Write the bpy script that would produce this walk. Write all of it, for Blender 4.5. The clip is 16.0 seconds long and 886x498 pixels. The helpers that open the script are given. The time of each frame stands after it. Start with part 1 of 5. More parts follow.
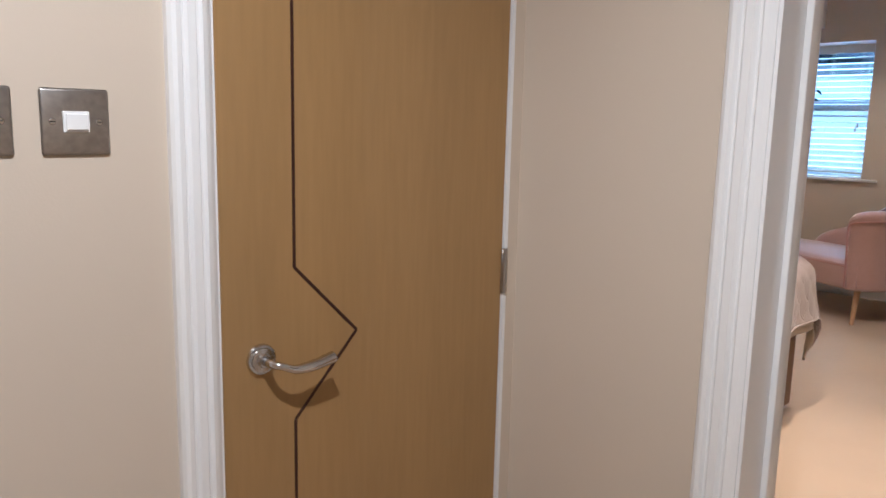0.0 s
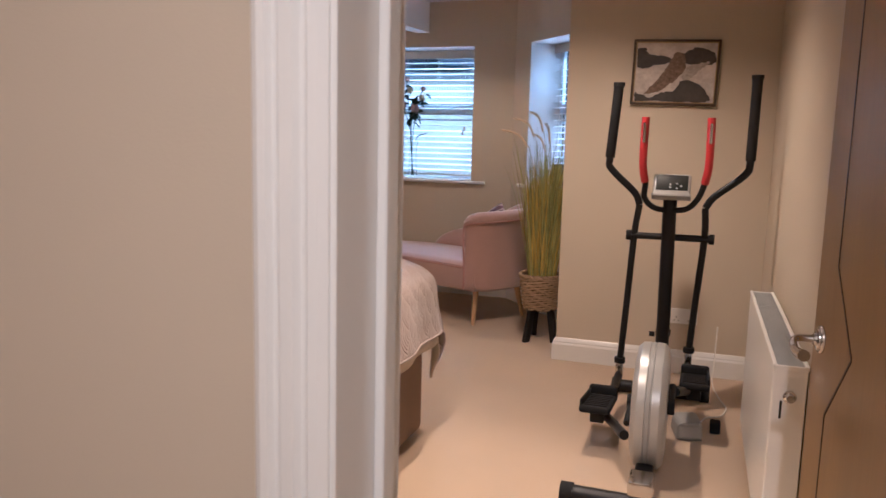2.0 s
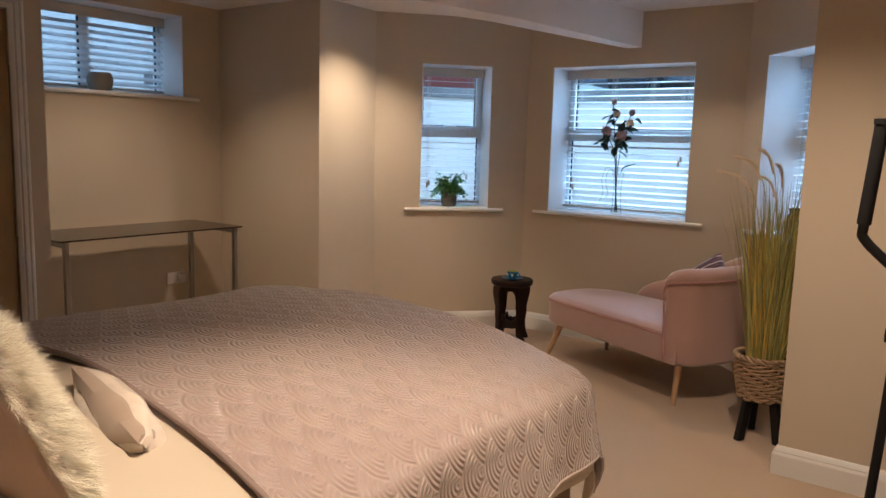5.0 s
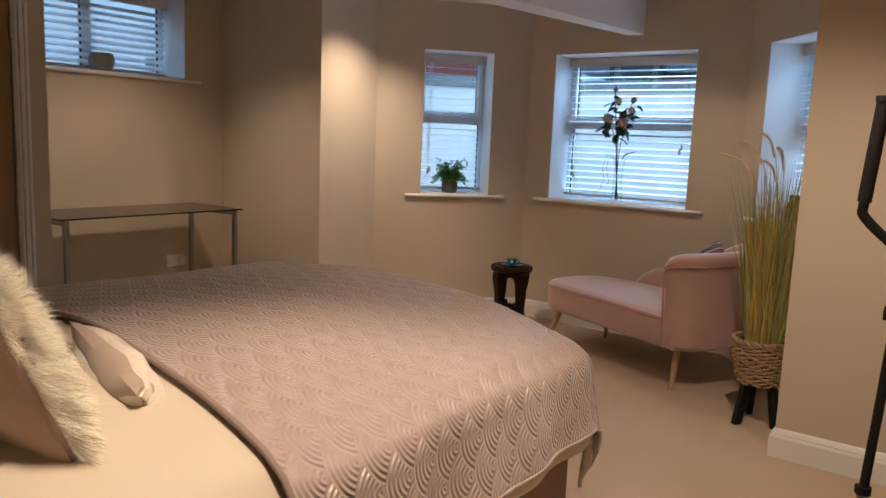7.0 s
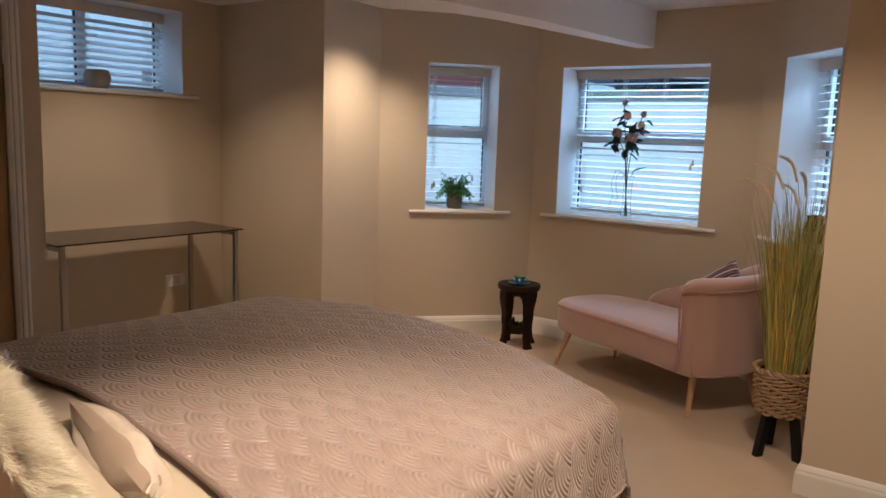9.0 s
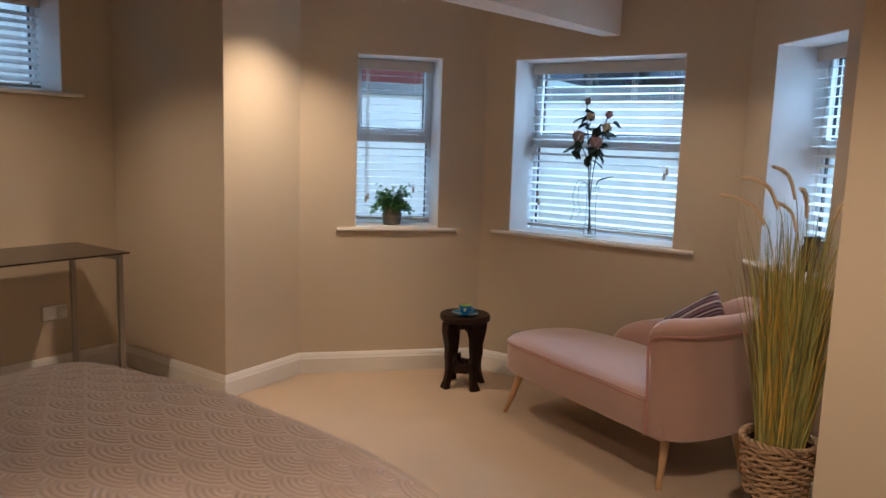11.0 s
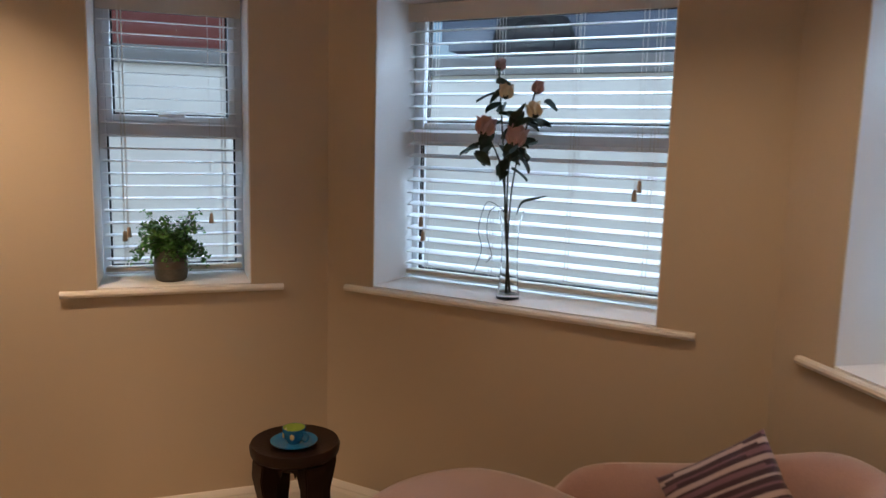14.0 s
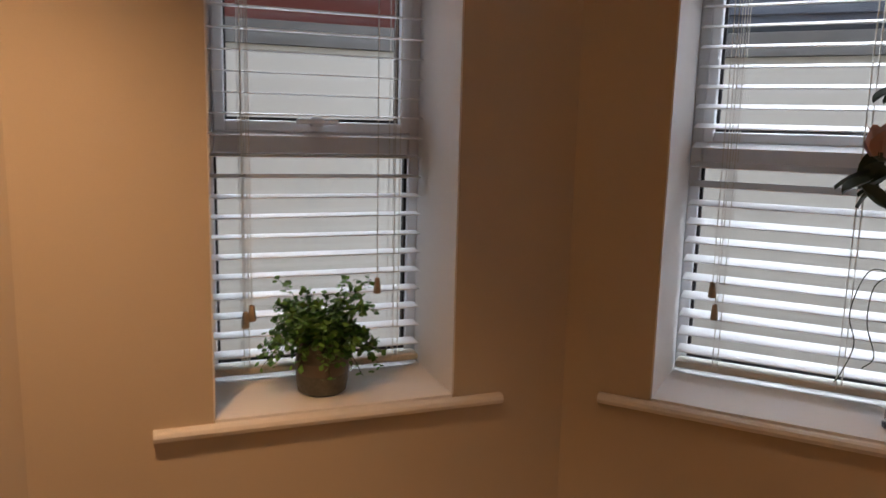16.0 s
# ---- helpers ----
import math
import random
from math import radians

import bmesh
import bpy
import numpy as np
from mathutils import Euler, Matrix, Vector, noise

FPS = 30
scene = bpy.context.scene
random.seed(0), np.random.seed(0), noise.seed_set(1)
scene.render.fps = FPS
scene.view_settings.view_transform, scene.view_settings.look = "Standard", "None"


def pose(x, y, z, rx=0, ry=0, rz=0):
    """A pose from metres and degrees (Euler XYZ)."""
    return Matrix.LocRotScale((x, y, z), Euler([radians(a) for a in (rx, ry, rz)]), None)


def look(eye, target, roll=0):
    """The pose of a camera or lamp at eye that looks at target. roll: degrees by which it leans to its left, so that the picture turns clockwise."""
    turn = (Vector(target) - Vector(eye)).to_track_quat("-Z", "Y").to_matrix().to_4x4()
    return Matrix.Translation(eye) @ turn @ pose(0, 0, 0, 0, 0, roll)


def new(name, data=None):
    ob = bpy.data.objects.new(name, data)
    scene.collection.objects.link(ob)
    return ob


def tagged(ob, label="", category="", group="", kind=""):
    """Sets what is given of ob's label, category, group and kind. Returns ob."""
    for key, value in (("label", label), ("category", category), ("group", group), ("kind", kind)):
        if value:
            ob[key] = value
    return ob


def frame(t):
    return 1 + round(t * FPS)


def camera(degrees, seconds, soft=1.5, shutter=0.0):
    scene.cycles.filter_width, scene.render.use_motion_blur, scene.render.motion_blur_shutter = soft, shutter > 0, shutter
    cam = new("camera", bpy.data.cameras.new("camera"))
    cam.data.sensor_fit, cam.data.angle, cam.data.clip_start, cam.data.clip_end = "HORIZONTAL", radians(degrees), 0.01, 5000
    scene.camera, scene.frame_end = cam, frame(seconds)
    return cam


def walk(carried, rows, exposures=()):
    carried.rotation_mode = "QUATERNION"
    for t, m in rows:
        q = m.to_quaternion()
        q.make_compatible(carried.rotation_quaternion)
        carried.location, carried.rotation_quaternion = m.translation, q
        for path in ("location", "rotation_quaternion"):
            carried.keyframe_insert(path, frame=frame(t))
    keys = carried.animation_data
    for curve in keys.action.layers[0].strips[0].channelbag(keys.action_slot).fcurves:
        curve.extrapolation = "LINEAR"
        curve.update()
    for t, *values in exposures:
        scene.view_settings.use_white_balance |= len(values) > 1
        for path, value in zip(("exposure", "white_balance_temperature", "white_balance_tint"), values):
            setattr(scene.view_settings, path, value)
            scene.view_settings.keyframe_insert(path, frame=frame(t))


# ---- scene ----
cam = camera(60.8, 16.0, shutter=0.3)
PATH = [
    (0, (0.649, 0.939, 1.3), (-0.762, 2.318, 0.972), 1.3),
    (0.2, (0.625, 0.95, 1.298), (-0.75, 2.364, 0.963), 2.1),
    (0.5, (0.591, 1.009, 1.305), (-0.709, 2.491, 0.971), 2.0),
    (1, (0.523, 1.107, 1.321), (-0.568, 2.751, 0.997), 2.2),
    (1.5, (0.463, 1.332, 1.261), (-0.339, 3.14, 0.97), 2.0),
    (2, (0.447, 1.571, 1.256), (-0.19, 3.445, 0.973), 1.4),
    (2.5, (0.422, 1.785, 1.264), (-0.146, 3.682, 0.987), 1.3),
    (3, (0.402, 2.004, 1.322), (-0.141, 3.909, 1.044), 1.3),
    (3.5, (0.348, 2.265, 1.357), (-0.196, 4.169, 1.073), 0.9),
    (4, (0.309, 2.462, 1.388), (-0.351, 4.328, 1.099), 0.9),
    (4.5, (0.315, 2.465, 1.426), (-0.593, 4.224, 1.140), 1.0),
    (5, (0.394, 2.386, 1.424), (-0.785, 3.978, 1.148), 1.6),
    (7.5, (0.402, 2.372, 1.339), (-0.774, 3.964, 1.052), 2.3),
    (8, (0.361, 2.366, 1.450), (-0.819, 3.954, 1.159), 2.1),
    (10.5, (0.092, 2.991, 1.481), (-1.053, 4.606, 1.197), 1.9),
    (11, (0.025, 3.313, 1.490), (-1.114, 4.933, 1.209), 1.9),
    (11.5, (-0.054, 3.704, 1.496), (-1.157, 5.350, 1.223), 1.7),
    (12, (-0.184, 4.003, 1.484), (-1.216, 5.695, 1.210), 1.6),
    (12.5, (-0.334, 4.210, 1.511), (-1.294, 5.942, 1.233), 1.4),
    (13, (-0.404, 4.493, 1.488), (-1.345, 6.238, 1.224), 1.4),
    (13.5, (-0.594, 4.833, 1.447), (-1.518, 6.586, 1.179), 1.4),
    (14, (-0.832, 5.151, 1.507), (-1.777, 6.889, 1.214), 1.5),
    (14.5, (-1.090, 5.487, 1.512), (-2.158, 7.153, 1.221), 1.5),
    (15, (-1.465, 5.613, 1.528), (-2.606, 7.224, 1.209), 1.9),
    (15.5, (-1.700, 5.714, 1.512), (-2.875, 7.304, 1.210), 1.5),
    (16, (-2.065, 5.763, 1.563), (-2.969, 7.517, 1.237), 1.5),
]
EXPOSURES = [(0, 1.4, 3950, 3), (1.0, 1.4, 4050, 6), (1.5, 1.32, 4150, 8), (2.5, 1.18, 4400, 12), (3.5, 1.15, 4500, 11), (4.5, 1.2, 4450, 7), (5, 0.95, 4550, 4), (8, 0.92, 4550, 4), (10.5, 0.92, 4650, 4), (12, 0.78, 4700, 5), (13, 0.64, 4800, 6), (14, 0.56, 5400, 10), (14.5, 0.42, 6000, 14), (16, 0.15, 6700, 21)]
walk(cam, [(t, look(eye, target, roll)) for t, eye, target, roll in PATH], EXPOSURES)

# ---- world, sun, lamps ----
world = bpy.data.worlds.new("world")
scene.world = world
world.use_nodes = True
wn = world.node_tree
sky = wn.nodes.new("ShaderNodeTexSky")
sky.sky_type, sky.sun_disc = "NISHITA", False
sky.sun_elevation, sky.sun_rotation = radians(47), radians(163)
wn.links.new(sky.outputs[0], wn.nodes["Background"].inputs[0])
wn.nodes["Background"].inputs[1].default_value = 0.053
sun = new("sun", bpy.data.lights.new("sun", "SUN"))
sun.data.energy, sun.data.angle, sun.data.color = 0.22, radians(20), (0.92, 0.96, 1.0)
sun.matrix_world = look((4, -14, 24), (-3, 8, 1))

WARM = (1.0, 0.60, 0.30)
HALL = (1.0, 0.69, 0.44)
CEIL = 2.36
# downlights: x, y, aim x, aim y, watts, cone degrees, softness of the cone's edge
SPOTS = [
    (-2.86, 6.22, -3.36, 6.26, 56, 100, 1.0),
    (-0.20, 4.70, -0.20, 4.98, 62, 129, 0.9),
    (-0.36, 3.34, -0.40, 3.36, 104, 78, 0.72),
    (-3.60, 5.00, -3.45, 5.05, 32, 125, 0.8),
    (0.58, 0.92, 0.45, 1.10, 54, 155, 0.7),
    (-1.25, 6.75, -1.20, 6.70, 20, 115, 0.8),
]
for sx, sy, ax, ay, watts, cone, edge in SPOTS:
    lamp = new("downlight_beam", bpy.data.lights.new("downlight_beam", "SPOT"))
    lamp.data.energy, lamp.data.spot_size, lamp.data.spot_blend = watts, radians(cone), edge
    lamp.data.color, lamp.data.shadow_soft_size = (HALL if sy < 2 else WARM), 0.03
    lamp.matrix_world = look((sx, sy, CEIL - 0.03), (ax, ay, 0))

# added area lamps boost the sky's light over the well, aimed at windows below
for lx, ly, tx, ty, watts in ((-4.45, 8.30, -3.0, 7.08, 36), (-1.87, 9.30, -1.87, 7.5, 46), (0.60, 8.25, -0.65, 7.05, 60), (-5.2, 5.1, -4.5, 5.1, 9)):
    lamp = new("added_sky_lamp", bpy.data.lights.new("added_sky_lamp", "AREA"))
    lamp.data.shape, lamp.data.size, lamp.data.size_y, lamp.data.energy = "RECTANGLE", 1.4, 0.7, watts
    lamp.data.color = (0.77, 0.905, 1.0)
    lamp.matrix_world = look((lx, ly, 2.98), (tx, ty, 1.25))
# ---- materials ----
def mat(name, color, rough=0.6, metal=0.0, vary=0.12, scale=6.0, grain=0.0, grain_scale=120.0, bump=0.0, stretch=(1, 1, 1),
        trans=0.0, sheen=0.0, coat=0.0, ior=1.45, island=0.0):
    """A surface with broad and fine variation of its colour, and fine relief."""
    m = bpy.data.materials.new(name)
    m.use_nodes = True
    nt = m.node_tree
    b = nt.nodes["Principled BSDF"]
    b.inputs["Roughness"].default_value, b.inputs["Metallic"].default_value = rough, metal
    b.inputs["IOR"].default_value = ior
    b.inputs["Transmission Weight"].default_value = trans
    b.inputs["Sheen Weight"].default_value = sheen
    b.inputs["Coat Weight"].default_value = coat
    co = nt.nodes.new("ShaderNodeTexCoord")
    mp = nt.nodes.new("ShaderNodeMapping")
    mp.inputs["Scale"].default_value = stretch
    nt.links.new(co.outputs["Object"], mp.inputs[0])
    n1 = nt.nodes.new("ShaderNodeTexNoise")
    n1.inputs["Scale"].default_value, n1.inputs["Detail"].default_value = scale, 5
    n2 = nt.nodes.new("ShaderNodeTexNoise")
    n2.inputs["Scale"].default_value, n2.inputs["Detail"].default_value = grain_scale, 3
    for n in (n1, n2):
        nt.links.new(mp.outputs[0], n.inputs["Vector"])
    lo = tuple(c * (1 - vary) for c in color)
    hi = tuple(min(1, c * (1 + vary)) for c in color)
    mx = nt.nodes.new("ShaderNodeMix")
    mx.data_type = "RGBA"
    mx.inputs["A"].default_value, mx.inputs["B"].default_value = (*lo, 1), (*hi, 1)
    nt.links.new(n1.outputs[0], mx.inputs["Factor"])
    last = mx.outputs["Result"]
    if grain:
        m2 = nt.nodes.new("ShaderNodeMix")
        m2.data_type, m2.blend_type = "RGBA", "OVERLAY"
        m2.inputs["Factor"].default_value = grain
        nt.links.new(last, m2.inputs["A"])
        nt.links.new(n2.outputs[0], m2.inputs["B"])
        last = m2.outputs["Result"]
    if island:
        g = nt.nodes.new("ShaderNodeNewGeometry")
        hs = nt.nodes.new("ShaderNodeHueSaturation")
        mr = nt.nodes.new("ShaderNodeMapRange")
        mr.inputs["To Min"].default_value, mr.inputs["To Max"].default_value = 1 - island, 1 + island
        nt.links.new(g.outputs["Random Per Island"], mr.inputs["Value"])
        nt.links.new(mr.outputs[0], hs.inputs["Value"])
        nt.links.new(last, hs.inputs["Color"])
        last = hs.outputs[0]
    nt.links.new(last, b.inputs["Base Color"])
    if bump:
        bp = nt.nodes.new("ShaderNodeBump")
        bp.inputs["Strength"].default_value, bp.inputs["Distance"].default_value = bump, 0.004
        nt.links.new(n2.outputs[0], bp.inputs["Height"])
        nt.links.new(bp.outputs[0], b.inputs["Normal"])
    return m


WALL = mat("wall_paint", (0.56, 0.485, 0.37), 0.75, vary=0.04, scale=1.6, bump=0.06, grain_scale=260)
CEILING = mat("ceiling_paint", (0.80, 0.78, 0.75), 0.8, vary=0.03, scale=2)
GLOSS = mat("gloss_paint", (0.78, 0.77, 0.74), 0.3, vary=0.03, scale=4, coat=0.2)
REVEAL = mat("reveal_paint", (0.84, 0.84, 0.83), 0.55, vary=0.03, scale=5)
CARPET = mat("carpet_pile", (0.52, 0.39, 0.255), 0.95, vary=0.13, scale=2.4, grain=0.5, grain_scale=420, bump=0.8, sheen=0.3)
MAPLE = mat("maple_veneer", (0.30, 0.185, 0.062), 0.38, vary=0.16, scale=1.6, grain=0.12, grain_scale=18, stretch=(4, 4, 0.35), coat=0.15)
INLAY = mat("dark_inlay", (0.035, 0.012, 0.008), 0.4)
CHROME = mat("chrome", (0.62, 0.61, 0.6), 0.16, 1.0, vary=0.03)
STEEL = mat("brushed_steel", (0.42, 0.40, 0.37), 0.36, 1.0, vary=0.08, scale=3, grain=0.3, grain_scale=90, stretch=(1, 1, 18))
UPVC = mat("upvc_white", (0.84, 0.86, 0.88), 0.28, vary=0.02)
GASKET = mat("black_gasket", (0.02, 0.02, 0.022), 0.6)
SLAT = mat("blind_slat_white", (0.88, 0.89, 0.89), 0.42, vary=0.03, scale=3, island=0.04)
nt = SLAT.node_tree
glow = nt.nodes.new("ShaderNodeBsdfTranslucent")
glow.inputs["Color"].default_value = (0.86, 0.88, 0.88, 1)
blend = nt.nodes.new("ShaderNodeMixShader")
blend.inputs[0].default_value = 0.28
nt.links.new(nt.nodes["Principled BSDF"].outputs[0], blend.inputs[1])
nt.links.new(glow.outputs[0], blend.inputs[2])
nt.links.new(blend.outputs[0], nt.nodes["Material Output"].inputs["Surface"])
VALANCE = mat("blind_valance", (0.60, 0.57, 0.50), 0.5, vary=0.04)
CORD = mat("cord", (0.70, 0.68, 0.62), 0.8)
TASSEL = mat("wooden_tassel", (0.42, 0.33, 0.22), 0.5)
RAD = mat("radiator_enamel", (0.78, 0.76, 0.72), 0.32, vary=0.02, coat=0.2)
GRILLE = mat("grille_grey", (0.36, 0.37, 0.37), 0.45, 0.0)
BLACKTUBE = mat("black_powder_coat", (0.012, 0.012, 0.013), 0.36, vary=0.2)
FOAM = mat("black_foam", (0.014, 0.014, 0.015), 0.8, bump=0.3)
REDGRIP = mat("red_grip", (0.50, 0.030, 0.030), 0.6, bump=0.2)
SILVERPLASTIC = mat("silver_plastic", (0.44, 0.44, 0.43), 0.34, 0.35, vary=0.04)
GREYPLASTIC = mat("grey_plastic", (0.33, 0.33, 0.32), 0.5)
SCREEN = mat("console_screen", (0.02, 0.022, 0.020), 0.5)
VELVET = mat("pink_velvet", (0.44, 0.28, 0.24), 0.85, vary=0.08, scale=5, grain=0.2, grain_scale=300, bump=0.2, sheen=0.8)
PIPING = mat("pink_piping", (0.44, 0.24, 0.22), 0.8)
OAK = mat("pale_oak", (0.52, 0.34, 0.18), 0.45, vary=0.15, scale=4, grain=0.3, grain_scale=40, stretch=(6, 6, 0.6))
DARKWOOD = mat("dark_carved_wood", (0.016, 0.007, 0.004), 0.5, vary=0.4, scale=12, coat=0.1, bump=0.3, grain_scale=80)
RATTAN = mat("rattan", (0.34, 0.23, 0.13), 0.5, vary=0.45, scale=38, island=0.35)
BLACKWOOD = mat("black_wood", (0.012, 0.011, 0.010), 0.5, vary=0.2)
GRASS = mat("grass_blade", (0.33, 0.33, 0.10), 0.55, vary=0.3, scale=9, island=0.45)
GRASSY = mat("grass_blade_yellow", (0.54, 0.38, 0.06), 0.55, vary=0.3, scale=9, island=0.35)
PLUME = mat("grass_plume", (0.70, 0.55, 0.35), 0.95, vary=0.15, scale=40, bump=0.8, sheen=0.6)
FERN = mat("fern_leaf", (0.10, 0.25, 0.05), 0.5, vary=0.3, scale=20, island=0.4)
SOIL = mat("soil", (0.03, 0.02, 0.014), 0.95, bump=0.8)
STONEWARE = mat("mottled_stoneware", (0.10, 0.095, 0.075), 0.5, vary=0.5, scale=14, grain=0.4, bump=0.3, coat=0.2)
BANDWARE = mat("stoneware_band", (0.13, 0.105, 0.08), 0.45, vary=0.3, scale=18, coat=0.3)
JUGWARE = mat("brown_stoneware", (0.055, 0.038, 0.028), 0.45, vary=0.5, scale=14, bump=0.3, coat=0.2)
CREAMWARE = mat("cream_pottery", (0.34, 0.31, 0.25), 0.55, vary=0.15)
ROSE_LEAF = mat("rose_leaf", (0.030, 0.055, 0.028), 0.5, vary=0.3, scale=20, island=0.35)
PETAL_PINK = mat("petal_pink", (0.52, 0.36, 0.33), 0.65, vary=0.15, scale=25, island=0.12)
PETAL_CREAM = mat("petal_cream", (0.74, 0.66, 0.46), 0.65, vary=0.1, scale=25, island=0.1)
STEM = mat("flower_stem", (0.040, 0.055, 0.025), 0.6)
GLASS = mat("clear_glass", (0.97, 0.985, 0.98), 0.02, trans=1.0, vary=0.0)
SMOKED = mat("smoked_glass", (0.030, 0.018, 0.014), 0.16, vary=0.05)
LEGMETAL = mat("grey_leg", (0.30, 0.29, 0.27), 0.3, 0.8)
SOCKET = mat("socket_white", (0.78, 0.77, 0.74), 0.35)
DARKHOLE = mat("dark_recess", (0.01, 0.01, 0.01), 0.8)
BLUECUP = mat("blue_glaze", (0.03, 0.18, 0.40), 0.2, vary=0.3, scale=30, coat=0.5)
GREENCUP = mat("lime_glaze", (0.36, 0.50, 0.10), 0.2, coat=0.5)
LEAFSPOT = mat("pale_leaf_motif", (0.62, 0.60, 0.30), 0.3, coat=0.5)
COVERLET = mat("mauve_satin_quilt", (0.37, 0.29, 0.255), 0.32, vary=0.08, scale=3, sheen=0.35, grain=0.15, grain_scale=500, bump=0.1)
def relief_of_fans(m, R, row, depth):
    """Adds overlapping fans of concentric raised rings to a cloth material, on the cloth's own lengthwise and crosswise metres."""
    nt = m.node_tree
    at = nt.nodes.new("ShaderNodeAttribute")
    at.attribute_name = "cloth"
    sp = nt.nodes.new("ShaderNodeSeparateXYZ")
    nt.links.new(at.outputs["Vector"], sp.inputs[0])

    def op(kind, *args):
        n = nt.nodes.new("ShaderNodeMath")
        n.operation = kind
        for i, a in enumerate(args):
            if isinstance(a, (int, float)):
                n.inputs[i].default_value = a
            else:
                nt.links.new(a, n.inputs[i])
        return n.outputs[0]

    u, v = sp.outputs["X"], sp.outputs["Y"]
    j0 = op("FLOOR", op("DIVIDE", v, row))
    height, done = None, None
    for k in (3, 2, 1, 0):
        j = op("SUBTRACT", j0, k)
        cy = op("MULTIPLY", j, row)
        shift = op("MULTIPLY", op("FLOORED_MODULO", j, 2.0), R)
        cx = op("ADD", op("MULTIPLY", op("ROUND", op("DIVIDE", op("SUBTRACT", u, shift), 2 * R)), 2 * R), shift)
        du, dv = op("SUBTRACT", u, cx), op("SUBTRACT", v, cy)
        d = op("SQRT", op("ADD", op("MULTIPLY", du, du), op("MULTIPLY", dv, dv)))
        inside = op("LESS_THAN", d, R)
        ring = op("COSINE", op("MULTIPLY", op("SUBTRACT", R, d), 2 * math.pi * 6.0 / R))
        out = op("DIVIDE", d, R)
        h = op("ADD", op("MULTIPLY", ring, 0.19), op("SUBTRACT", 1.3, op("MULTIPLY", op("POWER", out, 1.7), 1.25)))
        # nearer rows lie on top
        if height is None:
            height, done = op("MULTIPLY", h, inside), inside
        else:
            here = op("MULTIPLY", inside, op("SUBTRACT", 1.0, done))
            height = op("ADD", height, op("MULTIPLY", h, here))
            done = op("MAXIMUM", done, inside)
    bp = nt.nodes.new("ShaderNodeBump")
    bp.inputs["Strength"].default_value, bp.inputs["Distance"].default_value = 1.0, depth
    nt.links.new(height, bp.inputs["Height"])
    b = nt.nodes["Principled BSDF"]
    nt.links.new(bp.outputs[0], b.inputs["Normal"])


relief_of_fans(COVERLET, 0.082, 0.046, 0.0085)
HEM = mat("quilt_piping", (0.24, 0.18, 0.155), 0.6)
SHEET = mat("cream_sheet", (0.52, 0.45, 0.345), 0.6, vary=0.04, scale=3, sheen=0.2)
DIVAN = mat("brown_divan", (0.23, 0.155, 0.11), 0.85, vary=0.08, bump=0.4, grain_scale=400)
SATIN = mat("champagne_satin", (0.36, 0.285, 0.22), 0.3, vary=0.08, scale=8, sheen=0.3)
CRUSHED = mat("crushed_silver_velvet", (0.64, 0.56, 0.47), 0.34, vary=0.35, scale=16, bump=0.6, grain_scale=45, sheen=0.5)
FUR = mat("cream_fur", (0.84, 0.80, 0.66), 0.9, vary=0.1, scale=30, sheen=0.6)
PILLOW = mat("taupe_pillow", (0.42, 0.31, 0.24), 0.7, vary=0.06, sheen=0.3)
STRIPE_D = mat("dark_stripe", (0.045, 0.018, 0.035), 0.7, sheen=0.3)
STRIPE_L = mat("pale_stripe", (0.45, 0.36, 0.36), 0.6, sheen=0.3)
STRIPE_M = mat("mauve_stripe", (0.17, 0.085, 0.12), 0.6, sheen=0.3)
FRAMEWOOD = mat("dark_gilt_frame", (0.055, 0.035, 0.022), 0.45, vary=0.2)
GILT = mat("gilt_line", (0.35, 0.25, 0.11), 0.4, 0.5)
PRINT_BG = mat("print_sky", (0.56, 0.50, 0.44), 0.6, vary=0.45, scale=9, grain=0.3, grain_scale=60)
PRINT_DK = mat("print_dark", (0.06, 0.052, 0.048), 0.6, vary=0.5, scale=26)
PRINT_BR = mat("print_brown", (0.17, 0.115, 0.08), 0.6, vary=0.8, scale=60, grain=0.5, grain_scale=90)
PRINT_PALE = mat("print_pale", (0.40, 0.35, 0.30), 0.6, vary=0.35, scale=50, grain=0.4, grain_scale=90)
RENDERW = mat("white_render", (0.75, 0.74, 0.69), 0.85, vary=0.08, scale=1.5, bump=0.4, grain_scale=60)
COPING = mat("grey_coping", (0.20, 0.20, 0.20), 0.85, vary=0.25, scale=6, bump=0.5)
REDPAINT = mat("red_brick_paving", (0.36, 0.11, 0.085), 0.75, vary=0.15, scale=3)
DARKMETAL = mat("dark_panel", (0.03, 0.03, 0.035), 0.5)
CARPAINT = mat("slate_car_paint", (0.15, 0.18, 0.24), 0.3, 0.4, vary=0.1, scale=2, coat=0.6)
WHITECABLE = mat("white_cable", (0.70, 0.68, 0.63), 0.5)
DOWN = mat("downlight_rim", (0.80, 0.79, 0.76), 0.35)
for dark in (BLACKTUBE, FOAM, BLACKWOOD, DARKWOOD, SCREEN):
    dark.node_tree.nodes["Principled BSDF"].inputs["Specular IOR Level"].default_value = 0.28
BULB = bpy.data.materials.new("lamp_lens")
BULB.use_nodes = True
bb = BULB.node_tree.nodes["Principled BSDF"]
bb.inputs["Emission Color"].default_value, bb.inputs["Emission Strength"].default_value = (1, 0.72, 0.42, 1), 12.0


